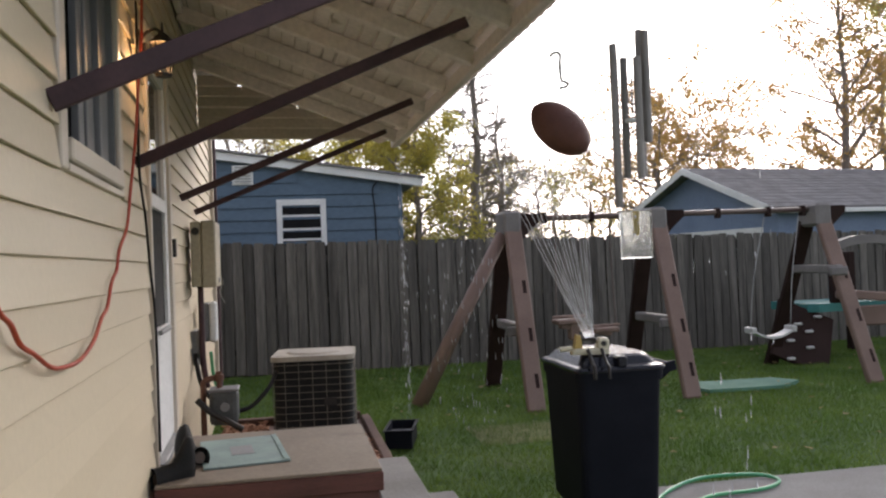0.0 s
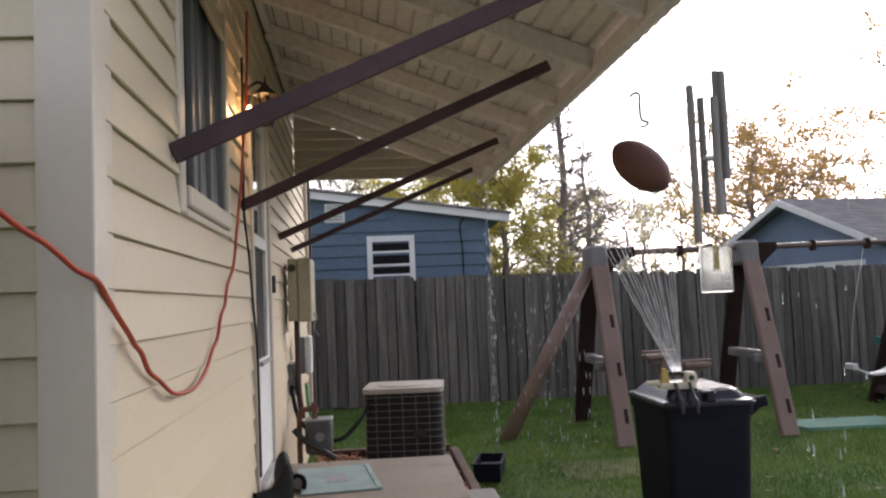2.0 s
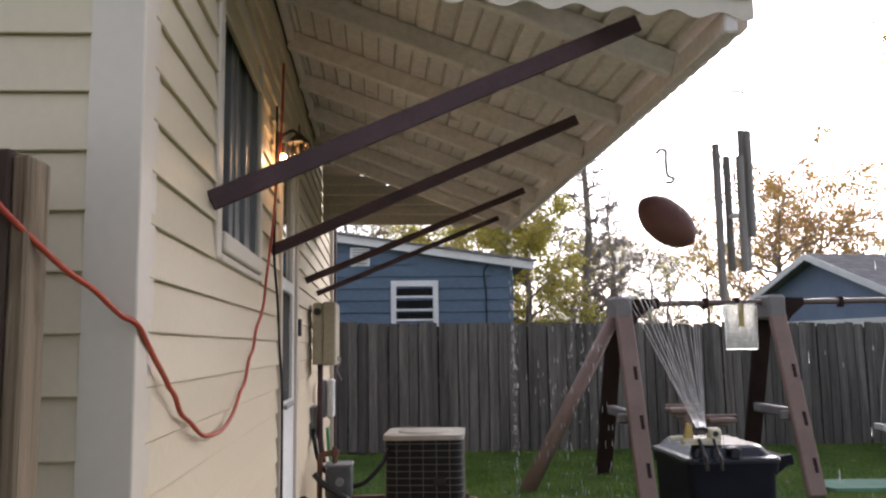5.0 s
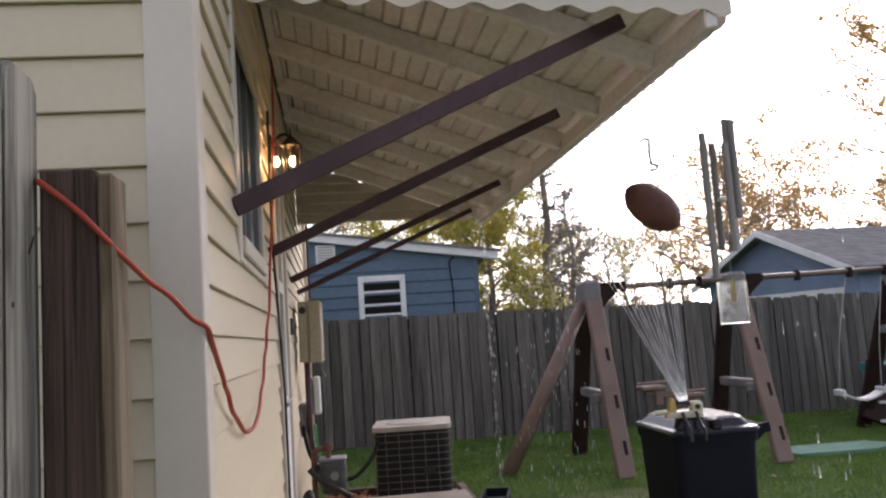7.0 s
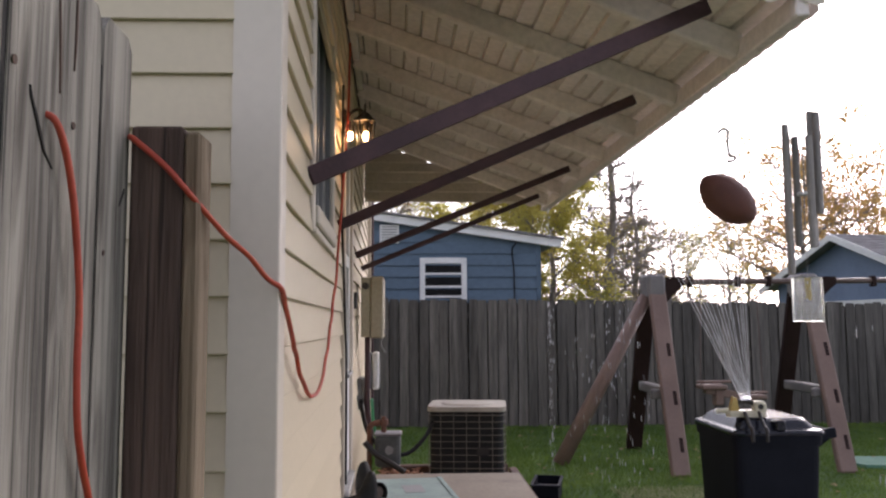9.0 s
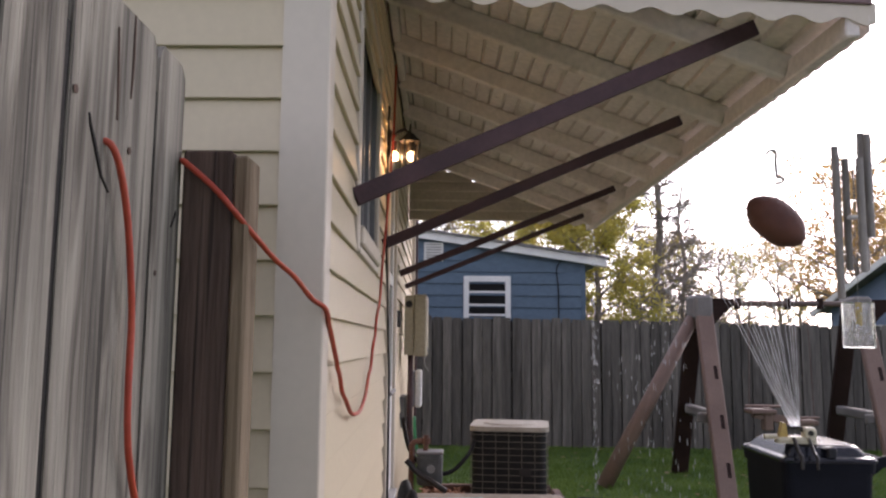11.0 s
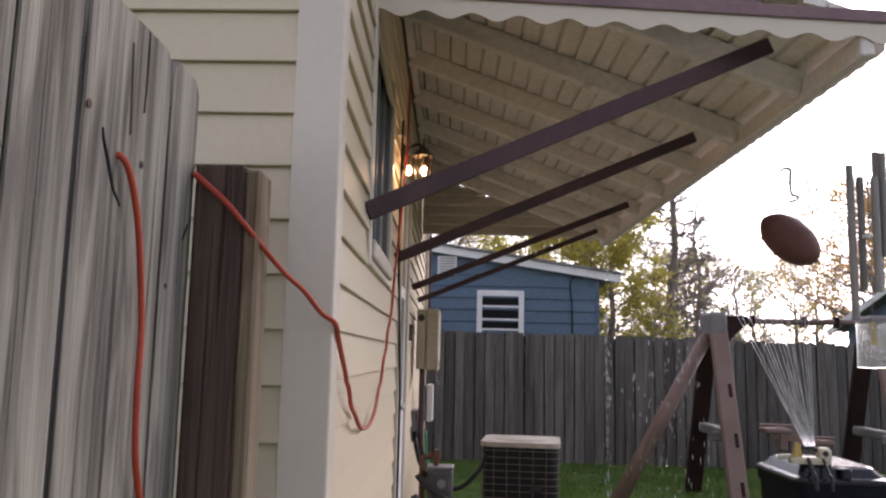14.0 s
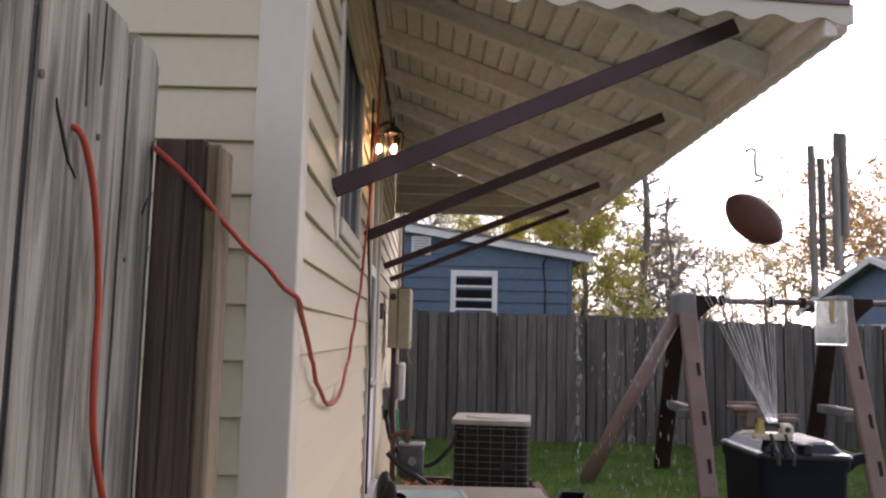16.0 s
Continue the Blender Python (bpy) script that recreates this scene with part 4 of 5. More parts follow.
tagged(part("mulch_soil", box(0.02, 1.118, 3.3, 5.278, 0, 0.25), "edging"), "dark soil under the mulch", "soil", kind="structure")

tray = tagged(empty("black_tray", (1.455, 5.3, 0.0), -14), "black plastic planter tray lying in the grass", "tray")
bm = bmesh.new()
box(-0.1, 0.1, -0.22, 0.22, 0.02, 0.03, bm=bm)
for b in ((-0.11, -0.1, -0.23, 0.23, 0.02, 0.16), (0.1, 0.11, -0.23, 0.23, 0.02, 0.16), (-0.1, 0.1, -0.23, -0.22, 0.02, 0.16), (-0.1, 0.1, 0.22, 0.23, 0.02, 0.16)):
    box(*b, bm=bm)
part("body", bm, "dark", tray)
bm = bmesh.new()
for b in ((-0.125, -0.1, -0.245, 0.245, 0.16, 0.172), (0.1, 0.125, -0.245, 0.245, 0.16, 0.172), (-0.1, 0.1, -0.245, -0.22, 0.16, 0.172), (-0.1, 0.1, 0.22, 0.245, 0.16, 0.172)):
    box(*b, bm=bm)
part("rim", bm, "dark", tray)
part("soapy_water", box(-0.098, 0.098, -0.218, 0.218, 0.05, 0.10), "sash", tray, "grey standing water")

# ---- wheeled bin with the sprinkler ----
cart = tagged(empty("wheeled_bin", (2.405, 3.2, 0.006), 0), "black wheeled refuse bin with shut lid", "bin")


def frustum(levels, r=0.05, n=4):
    """Stacked rounded rectangles (z, half width, half depth)."""
    bm = bmesh.new()
    prev = None
    for z, hx, hy in levels:
        ring = []
        for cx, cy, a0 in ((hx - r, hy - r, 0), (r - hx, hy - r, 90), (r - hx, r - hy, 180), (hx - r, r - hy, 270)):
            for i in range(n + 1):
                a = radians(a0 + 90 * i / n)
                ring.append(bm.verts.new((cx + r * math.cos(a), cy + r * math.sin(a), z)))
        if prev:
            for i in range(len(ring)):
                j = (i + 1) % len(ring)
                bm.faces.new((prev[i], prev[j], ring[j], ring[i]))
        else:
            bm.faces.new(ring[::-1])
        prev = ring
    bm.faces.new(prev)
    return bm


part("body", frustum([(0.03, 0.215, 0.26), (0.06, 0.23, 0.28), (0.80, 0.252, 0.325), (0.80, 0.26, 0.34), (0.855, 0.262, 0.345)]), "dark", cart)
lid = part("lid", frustum([(0.857, 0.272, 0.36), (0.872, 0.274, 0.362), (0.885, 0.266, 0.35), (0.892, 0.238, 0.32), (0.936, 0.202, 0.285), (0.948, 0.185, 0.26)], 0.06), "lid", cart, "glossy black domed lid")
part("lid_rib", box(-0.03, 0.03, -0.36, -0.2, 0.88, 0.945, 0.01), "lid", lid)
part("handle", rod((0.385, -0.2, 0.85), (0.385, 0.2, 0.85), 0.017), "dark", cart)
for y in (-0.2, 0.2):
    part("handle_arm", beam((0.25, y, 0.83), (0.395, y, 0.855), 0.03, 0.06, 0.006), "dark", cart)
part("handle_web", prism([(0.258, 0.74), (0.385, 0.835), (0.385, 0.86), (0.258, 0.855)], -0.2, 0.2, "y"), "dark", cart)
for y in (-0.12, 0.22):
    w = part("wheel", rod((0.125, y - 0.03, 0.1), (0.125, y + 0.03, 0.1), 0.1, seg=24), "dark", cart)
    part("hub", rod((0.125, y - 0.034, 0.1), (0.125, y + 0.034, 0.1), 0.035, seg=12), "greybox", w)

spr = tagged(empty("lawn_sprinkler", (2.26, 2.98, 0.959), -8), "cream and yellow oscillating sprinkler on the bin lid", "sprinkler")
part("base", frustum([(0.0, 0.11, 0.045), (0.02, 0.11, 0.045), (0.035, 0.095, 0.035)], 0.02), "sprinkler", spr)
tube("spray_bar", [(-0.08, 0, 0.06), (-0.04, 0, 0.085), (0.02, 0, 0.085), (0.06, 0, 0.06)], 0.013, "lantern", spr)
part("gear_box", frustum([(0.03, 0.035, 0.04), (0.075, 0.035, 0.04), (0.09, 0.025, 0.03)], 0.012), "sprinkler", spr).location = (0.075, 0, 0)
part("dial", rod((0.075, -0.045, 0.06), (0.075, -0.038, 0.06), 0.016), "lantern", spr)
part("yellow_end", prism([(-0.095, 0.03), (-0.045, 0.03), (-0.055, 0.11), (-0.075, 0.115)], -0.03, 0.03, "y"), "yellow", spr, "yellow end cap")
part("inlet", rod((-0.17, 0, 0.03), (-0.1, 0, 0.035), 0.015), "sprinkler", spr)
tube("tie_strap", [(-0.02, -0.05, 0.03), (-0.02, -0.15, -0.035), (-0.02, -0.2, -0.055), (-0.02, -0.21, -0.12)], 0.011, "lantern", spr)
tube("tie_strap", [(0.06, -0.05, 0.03), (0.06, -0.15, -0.035), (0.06, -0.2, -0.055), (0.06, -0.21, -0.12)], 0.009, "lantern", spr)

verts, faces = [], []
for i in range(15):
    s = math.tan(radians(-26 + 25.5 * i / 14)) + rng.uniform(-0.012, 0.012)
    p0 = Vector((2.265 - 0.05 * (14 - i) / 14 + 0.02, 2.97, 1.05))
    path, rad = [], []
    for k in range(22):
        u = k / 21
        z = 1.45 * u
        path.append(p0 + Vector((s * z, -0.02 * z + rng.uniform(-0.002, 0.002), z - 0.04 * z * z)))
        rad.append((0.0019 + 0.0007 * math.sin(k * 2.3 + i)) * (1 - 0.45 * u))
    sweep(path, rad, 5, verts, faces)
tagged(raw("water_jets", verts, faces, "water", smooth=True), "fan of thin water jets rising from the sprinkler", "water", kind="stuff")


def drops(name, x, y, z0, z1, sx, sy, n, label):
    verts, faces = [], []
    for i in range(n):
        c = Vector((rng.normal(x, sx), rng.normal(y, sy), rng.uniform(z0, z1)))
        ln, r = rng.uniform(0.025, 0.075), rng.uniform(0.0018, 0.004)
        sweep([c, c + Vector((0, 0, ln * 0.4)), c + Vector((0, 0, ln))], [r * 0.6, r, r * 0.2], 5, verts, faces)
    return tagged(raw(name, verts, faces, "water", smooth=True), label, "water drops", kind="stuff")


drops("water_drops", 1.66, 6.22, 0.05, 2.62, 0.015, 0.02, 110, "water dripping off the far awning corner")
drops("water_drops", 2.05, 5.4, 0.1, 2.1, 0.16, 0.3, 130, "falling sprinkler water drops over the lawn")
drops("water_drops", 2.75, 2.2, 0.2, 1.9, 0.06, 0.2, 22, "falling sprinkler water drops over the patio")

tagged(tube("garden_hose", [(2.62, 3.0, 0.05), (2.85, 3.25, 0.05), (3.15, 3.42, 0.055), (3.5, 3.40, 0.055), (3.6, 3.25, 0.05), (3.4, 3.1, 0.05), (3.0, 3.05, 0.05), (2.7, 2.8, 0.05)], 0.012, "hose"), "green garden hose coiled on the patio edge", "hose")

# ---- things hanging from the awning edge ----
ball = tagged(empty("football", (1.638, 1.564, 2.027)), "brown leather football hanging on a string", "football")
bm = bmesh.new()
prev = None
n, mrad, hl = 28, 0.086, 0.14
tip0 = bm.verts.new((-hl, 0, 0))
for i in range(1, n):
    t = -1 + 2 * i / n
    r = mrad * (1 - abs(t) ** 2.3) ** 0.66
    ring = [bm.verts.new((hl * t, r * math.cos(k * math.pi / 14), r * math.sin(k * math.pi / 14))) for k in range(28)]
    for k in range(28):
        if prev:
            bm.faces.new((prev[k], prev[(k + 1) % 28], ring[(k + 1) % 28], ring[k]))
        else:
            bm.faces.new((tip0, ring[(k + 1) % 28], ring[k]))
    prev = ring
tip1 = bm.verts.new((hl, 0, 0))
for k in range(28):
    bm.faces.new((prev[k], prev[(k + 1) % 28], tip1))
tilt = Matrix.Rotation(radians(-20), 4, "Z") @ Matrix.Rotation(radians(43), 4, "Y")
bmesh.ops.transform(bm, matrix=tilt, verts=bm.verts)
part("leather_shell", bm, "ball", ball, smooth=True)
for k in range(8):
    bm = box(-0.004, 0.004, -0.016, 0.016, -0.003, 0.003, 0.001)
    bmesh.ops.transform(bm, matrix=tilt @ Matrix.Rotation(radians(-25), 4, "X") @ Matrix.Translation((-0.06 + 0.017 * k, 0, 0.083 - 6.5 * (-0.06 + 0.017 * k) ** 2)), verts=bm.verts)
    part("lace", bm, "lace", ball)
tube("hanging_string", [(0.0, 0, 0.075), (0.01, 0, 0.17), (0.0, 0.0, 0.3), (0.02, 0, 0.6)], 0.0012, "string", ball, 5)
tube("hook", [(0.005, 0, 0.16), (0.03, 0, 0.165), (0.04, 0, 0.18), (0.015, 0, 0.19), (0.01, 0, 0.22), (0.01, 0, 0.26), (0.01, 0, 0.295), (-0.012, 0, 0.3), (-0.03, 0, 0.285)], 0.0065, "string", ball, 6)

chimes = tagged(empty("wind_chimes", (1.663, 0.955, 2.19)), "wind chimes with grey tubes and a clear plastic sail", "wind chimes")
part("top_ring", rod((0, 0, 0.17), (0, 0, 0.178), 0.055, seg=20), "clear", chimes, "clear plastic ring")
for x, y, z0, z1 in ((-0.052, 0.0, -0.03, -0.52), (-0.045, 0.02, 0.01, -0.40), (-0.004, 0.035, -0.03, -0.42), (0.018, -0.02, -0.04, -0.43), (0.058, 0.0, 0.05, -0.31), (0.05, 0.03, 0.06, -0.42)):
    tb = part("tube", rod((x, y, z0), (x, y, z1), 0.0125, seg=12), "chime", chimes, smooth=False)
    tube("tube_string", [(x, y, z0), (x * 0.9, y, z0 + 0.06), (x * 0.8, y * 0.8, 0.17)], 0.0008, "string", tb, 4, 3)
tube("centre_string", [(0, 0, 0.17), (0.004, 0, -0.2), (0.002, 0, -0.55)], 0.001, "string", chimes, 4)
for k in range(16):
    part("bead", rod((0.006, 0.0, -0.035 - k * 0.0115), (0.006, 0, -0.042 - k * 0.0115), 0.0045, seg=8), "chime", chimes)
part("clapper", rod((0.003, 0, -0.235), (0.003, 0, -0.245), 0.022, seg=16), "seat", chimes)
bm = box(-0.052, 0.052, -0.012, 0.012, -0.683, -0.53, 0.004)
sail = part("sail", bm, "clear", chimes, "clear plastic sail block with water drops")
bm = bmesh.new()
for k in range(26):
    bmesh.ops.create_icosphere(bm, subdivisions=1, radius=rng.uniform(0.002, 0.0045), matrix=Matrix.Translation((rng.uniform(-0.046, 0.046), -0.0125, rng.uniform(-0.678, -0.536))))
tagged(part("water_beading", bm, "water", sail, smooth=True), kind="stuff")
part("amber_streak", box(-0.008, 0.01, -0.004, 0.004, -0.608, -0.531), "yellow", sail, "amber streak inside the plastic")
tube("hanger_string", [(0, 0, 0.178), (0.01, -0.01, 0.3), (0.02, -0.03, 0.43)], 0.0012, "string", chimes, 5)

# ---- gate boards beside the house end ----
gate = tagged(empty("wooden_gate", (-0.235, -0.73, -0.04)), "tall weathered grey cedar board gate standing open", "gate")


def board(w, h, t, ear, warp):
    """Upright board, dog-eared, worn at the top, with a slightly wavering edge."""
    bm = bmesh.new()
    n = 9
    rows = []
    for i in range(n + 1):
        z = (h - ear) * i / n
        d = warp * math.sin(3.1 * z + 7 * warp)
        rows.append([(-w / 2 + d, z), (w / 2 + d * 0.6, z)])
    left = [r[0] for r in rows] + [(-w / 2 + ear * 0.7, h)]
    right = [r[1] for r in rows] + [(w / 2 - ear * 0.7, h - 0.004)]
    outline = left + right[::-1]
    f = [bm.verts.new((0, u, v)) for u, v in outline]
    g = [bm.verts.new((-t, u, v)) for u, v in outline]
    k = len(left)
    for i in range(k - 1):
        a, b, c, d = i, i + 1, 2 * k - 2 - i, 2 * k - 1 - i
        bm.faces.new((f[a], f[b], f[c], f[d]))
        bm.faces.new((g[d], g[c], g[b], g[a]))
    m = len(outline)
    for i in range(m):
        j = (i + 1) % m
        bm.faces.new((f[i], f[j], g[j], g[i]))
    return bm


for a, b, h, off in ((-0.262, -0.399, 2.095, 0.0), (-0.412, -0.7305, 2.10, -0.0005), (-0.754, -0.905, 2.10, 0.002), (-0.915, -1.06, 2.12, 0.0), (-1.065, -1.21, 2.1, 0.003), (-1.215, -1.36, 2.11, 0.0)):
    o = part("board", board(abs(a - b), h, 0.019, 0.028, 0.004), "gate", gate)
    o.location = (off, (a + b) / 2 + 0.75, 0)
o = part("board", board(0.1, 2.03, 0.019, 0.02, 0.003), "gate", gate)
o.location = (-0.03, 0.52, 0)
for z in (0.35, 1.1, 1.72):
    part("rail", box(-0.105, -0.064, -0.61, 0.47, z, z + 0.085, 0.004), "postlight", gate)
for y, z, r in ((-0.716, 1.906, 0.007), (-0.52, 1.862, 0.006), (-0.378, 1.671, 0.005)):
    part("knot", rod((0.001, y + 0.75, z), (0.0026, y + 0.75, z), r, seg=10), "post", gate, "dark knot")


def crack(pts, w):
    """A dark split in a board, tapering to both ends."""
    bm = bmesh.new()
    prev = None
    for i, (y, z) in enumerate(pts):
        h = w * math.sin(math.pi * (i + 0.15) / (len(pts) - 0.7))
        q = [bm.verts.new((x, y + 0.75 + s * h, z)) for x in (-0.001, 0.0024) for s in (-1, 1)]
        if prev:
            for a, b in ((0, 1), (1, 3), (3, 2), (2, 0)):
                bm.faces.new((prev[a], prev[b], q[b], q[a]))
        prev = q
    return bm


part("split", crack([(-0.668, 1.885), (-0.663, 1.87), (-0.644, 1.843), (-0.63, 1.82), (-0.618, 1.80), (-0.589, 1.779)], 0.004), "blackcable", gate, "dark split in the board")
part("split", crack([(-0.285, 1.80), (-0.29, 1.79), (-0.3, 1.776), (-0.309, 1.764)], 0.002), "blackcable", gate, "fine dark split")
part("split", crack([(-0.52, 2.096), (-0.5195, 2.06), (-0.519, 2.03), (-0.52, 1.99), (-0.523, 1.95)], 0.0026), "post", gate, "long groove in the grain")
part("split", crack([(-0.583, 2.05), (-0.579, 2.01), (-0.576, 1.98), (-0.573, 1.94), (-0.571, 1.90)], 0.0022), "post", gate, "long groove in the grain")
# added brown backing and black strips: the shade in the board gaps, as colour
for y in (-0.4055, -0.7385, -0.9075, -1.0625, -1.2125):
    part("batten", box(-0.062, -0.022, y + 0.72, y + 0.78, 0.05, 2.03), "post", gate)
    part("gap_strip", box(-0.0215, -0.003, y + 0.735, y + 0.7575, 0.05, 2.0), "blackcable", gate, "black strip standing for the shade between boards")

gp = tagged(empty("gate_post", (-0.17, -0.215, 0)), "square brown lumber post with a pale side", "post")
part("post_body", box(-0.056, 0.042, -0.045, 0.045, 0, 1.882, 0.005), "post", gp)
# added strip in a paler colour, standing for the post's lighter side face
part("side_board", box(0.043, 0.075, -0.043, 0.044, 0, 1.872, 0.006), "postlight", gp, "paler strip standing for the post's side face")

# ---- swing set ----
sset = tagged(empty("swing_set", (4.7, 7.2, 0)), "brown plastic and steel swing set with climbing wall", "swing set")
O = Vector((4.7, 7.2, 0))


def sp(name, bm, m, label="", parent=None, smooth=False):
    bmesh.ops.translate(bm, vec=-O, verts=bm.verts)
    return part(name, bm, m, parent or sset, label, smooth)


def leg(foot, top, dark):
    foot, top = Vector(foot), Vector(top)
    ob = sp("leg", beam(foot, top, 0.185, 0.08, 0.014, up=(0, 1, 0.2)), "playdark" if dark else "playbrown", "" if not dark else "dark brown back leg")
    if not dark:
        for f in (0.16, 0.40, 0.66):
            c = foot.lerp(top, f) + Vector((0.035, -0.036, 0.0))
            d = (top - foot).normalized() * 0.075
            sp("slot", beam(c - d, c + d, 0.042, 0.016, 0.003, up=(0, 1, 0.2)), "playdark", "dark moulded slot", ob)
    return ob


for ax, fx, bx, fy, by in ((2.97, 2.93, 2.95, 6.25, 8.05), (4.68, 4.66, 4.74, 6.37, 8.1), (6.76, 6.93, 6.8, 6.5, 8.3)):
    cz = 1.22 if ax > 6 else 0.74
    leg((fx, fy, 0), (ax + 0.02, 7.08, 1.86), False)
    leg((bx, by, 0), (ax, 7.34, 1.86), True)
    sp("crown_block", box(ax - 0.09, ax + 0.11, 7.02, 7.4, 1.78, 2.05, 0.03), "playgrey", "grey moulded crown block")
    sp("gusset", prism([(ax + 0.1, 2.02), (ax + 0.36, 2.02), (ax + 0.36, 1.94), (ax + 0.22, 1.82), (ax + 0.1, 1.68)], 7.12, 7.28, "y"), "playdark")
    sp("crossbar", box(ax - 0.05, ax + 0.05, 6.78, 7.66, cz, cz + 0.1, 0.015), "playgrey", "grey crossbar")
    sp("crossbar", box(ax - 0.18, ax + 0.05, 6.70, 6.76, cz - 0.02, cz + 0.08, 0.015), "playgrey", "grey crossbar")
sp("side_brace", rod((1.88, 7.07, 0), (2.90, 7.18, 1.80), 0.085, 0.07, 14), "playbrown", "brown slanting brace", smooth=True)
sp("top_beam", rod((2.9, 7.2, 1.965), (6.8, 7.2, 1.985), 0.032, seg=14), "pipe", "brown steel beam", smooth=True)
for x in (3.4, 3.95, 4.3, 5.5, 6.15, 6.6):
    sp("hanger", box(x - 0.025, x + 0.025, 7.16, 7.24, 1.91, 2.03, 0.006), "playdark")

seat = tagged(empty("swing", (6.12, 7.2, 0.50)), "pale plastic belt swing on thin chains", "swing", "swings")
bm = bmesh.new()
prev = None
for i in range(13):
    u = -0.26 + 0.52 * i / 12
    z = 0.9 * u * u * 1.5 - 0.02
    q = [bm.verts.new((u, y, z + dz)) for y in (-0.08, 0.08) for dz in (0, 0.025)]
    if prev:
        for a, b in ((0, 1), (3, 2), (1, 3), (2, 0)):
            bm.faces.new((prev[a], prev[b], q[b], q[a]))
    else:
        bm.faces.new((q[0], q[1], q[3], q[2]))
    prev = q
bm.faces.new((prev[0], prev[2], prev[3], prev[1]))
part("seat", bm, "seat", seat, "pale curved seat")
for sx, tx in ((-0.26, -0.02), (0.26, 0.43)):
    part("end_block", box(sx - 0.03, sx + 0.03, -0.09, 0.09, 0.05, 0.12, 0.01), "seat", seat)
    tube("chain", [(sx, 0, 0.1), ((sx * 0.7 + tx * 0.3), 0, 0.7), (tx if sx > 0 else -0.02 - 0.0, 0, 1.41)], 0.006, "chain", seat, 5)

gl = tagged(empty("glider", (3.83, 7.2, 0.72)), "brown plastic glider seat hung between the frames", "glider")
part("seat_front", box(-0.36, -0.08, -0.12, 0.12, 0.06, 0.11, 0.012), "playbrown", gl)
part("seat_back", box(0.06, 0.36, -0.12, 0.12, -0.05, 0.0, 0.012), "playbrown", gl)
part("spine", beam((-0.3, 0, 0.06), (0.3, 0, -0.06), 0.09, 0.09, 0.01), "playbrown", gl)
part("handle_bar", rod((-0.38, 0, 0.14), (0.0, 0, 0.14), 0.016), "playbrown", gl)
part("back_handle", rod((0.05, -0.02, 0.02), (0.4, -0.02, 0.02), 0.016), "playbrown", gl)
part("upright", box(-0.2, -0.1, -0.06, 0.06, -0.12, 0.12, 0.015), "playbrown", gl)
for x in (-0.34, 0.36):
    part("hanger_rod", rod((x, 0, 0.0 if x > 0 else 0.1), (x * 0.9, 0, 1.22), 0.007, seg=6), "pipe", gl)

# climbing tower
tower = tagged(empty("climbing_tower", (7.3, 8.4, 0)), "dark climbing wall with white holds and teal platform", "climbing frame")
O = Vector((7.3, 8.4, 0))
pan = sp("climbing_panel", beam((7.05, 8.05, 0.0), (7.42, 8.4, 0.70), 0.80, 0.06, 0.012, up=(0, -1, 0.4)), "playdark", "dark sloping climbing panel", tower)
for u, v in ((-0.16, 0.08), (0.1, 0.2), (-0.2, 0.3), (0.06, 0.40), (-0.12, 0.5), (0.16, 0.58)):
    c = Vector((7.05, 8.05, 0.0)).lerp(Vector((7.42, 8.4, 0.70)), v / 0.70) + Vector((u, -0.05, 0.02))
    sp("hold", box(c.x - 0.055, c.x + 0.055, c.y - 0.025, c.y + 0.025, c.z - 0.018, c.z + 0.018, 0.012), "seat", "pale moulded hold", pan)
sp("platform", prism([(7.42, 8.35), (7.52, 8.25), (8.7, 8.25), (8.75, 8.3), (8.75, 9.2), (7.42, 9.2)], 0.66, 0.77, "z"), "teal", "teal platform", tower)
for x, y in ((8.65, 9.1), (8.7, 8.3)):
    sp("tower_post", box(x - 0.06, x + 0.06, y - 0.06, y + 0.06, 0, 1.45, 0.012), "playdark", "", tower)
sp("tower_post", box(7.75, 7.87, 8.26, 8.36, 0.77, 1.45, 0.012), "playdark", "", tower)
arc = []
for k in range(13):
    a = math.pi * k / 12
    arc.append((8.28 - 0.6 * math.cos(a), 1.42 + 0.26 * math.sin(a)))
arc += [(8.28 + 0.5 * math.cos(math.pi * k / 12), 1.42 + 0.14 * math.sin(math.pi * k / 12)) for k in range(13)]
sp("arch", prism(arc, 8.2, 8.34, "y"), "playgrey", "grey arched canopy", tower)
sp("side_panel", box(7.9, 8.7, 8.2, 8.26, 0.45, 0.72, 0.02), "playbrown", "brown side panel", tower)
sp("slide_rail", beam((7.7, 8.15, 0.9), (8.6, 7.6, 0.82), 0.1, 0.12, 0.02), "playbrown", "", tower)
tagged(part("ground_mat", prism([(4.85, 6.85), (5.1, 7.1), (6.0, 7.05), (6.15, 6.75), (5.8, 6.5), (4.95, 6.55)], 0.01, 0.05, "z"), "tealmat"), "faded green plastic mat lying on the lawn", "mat")

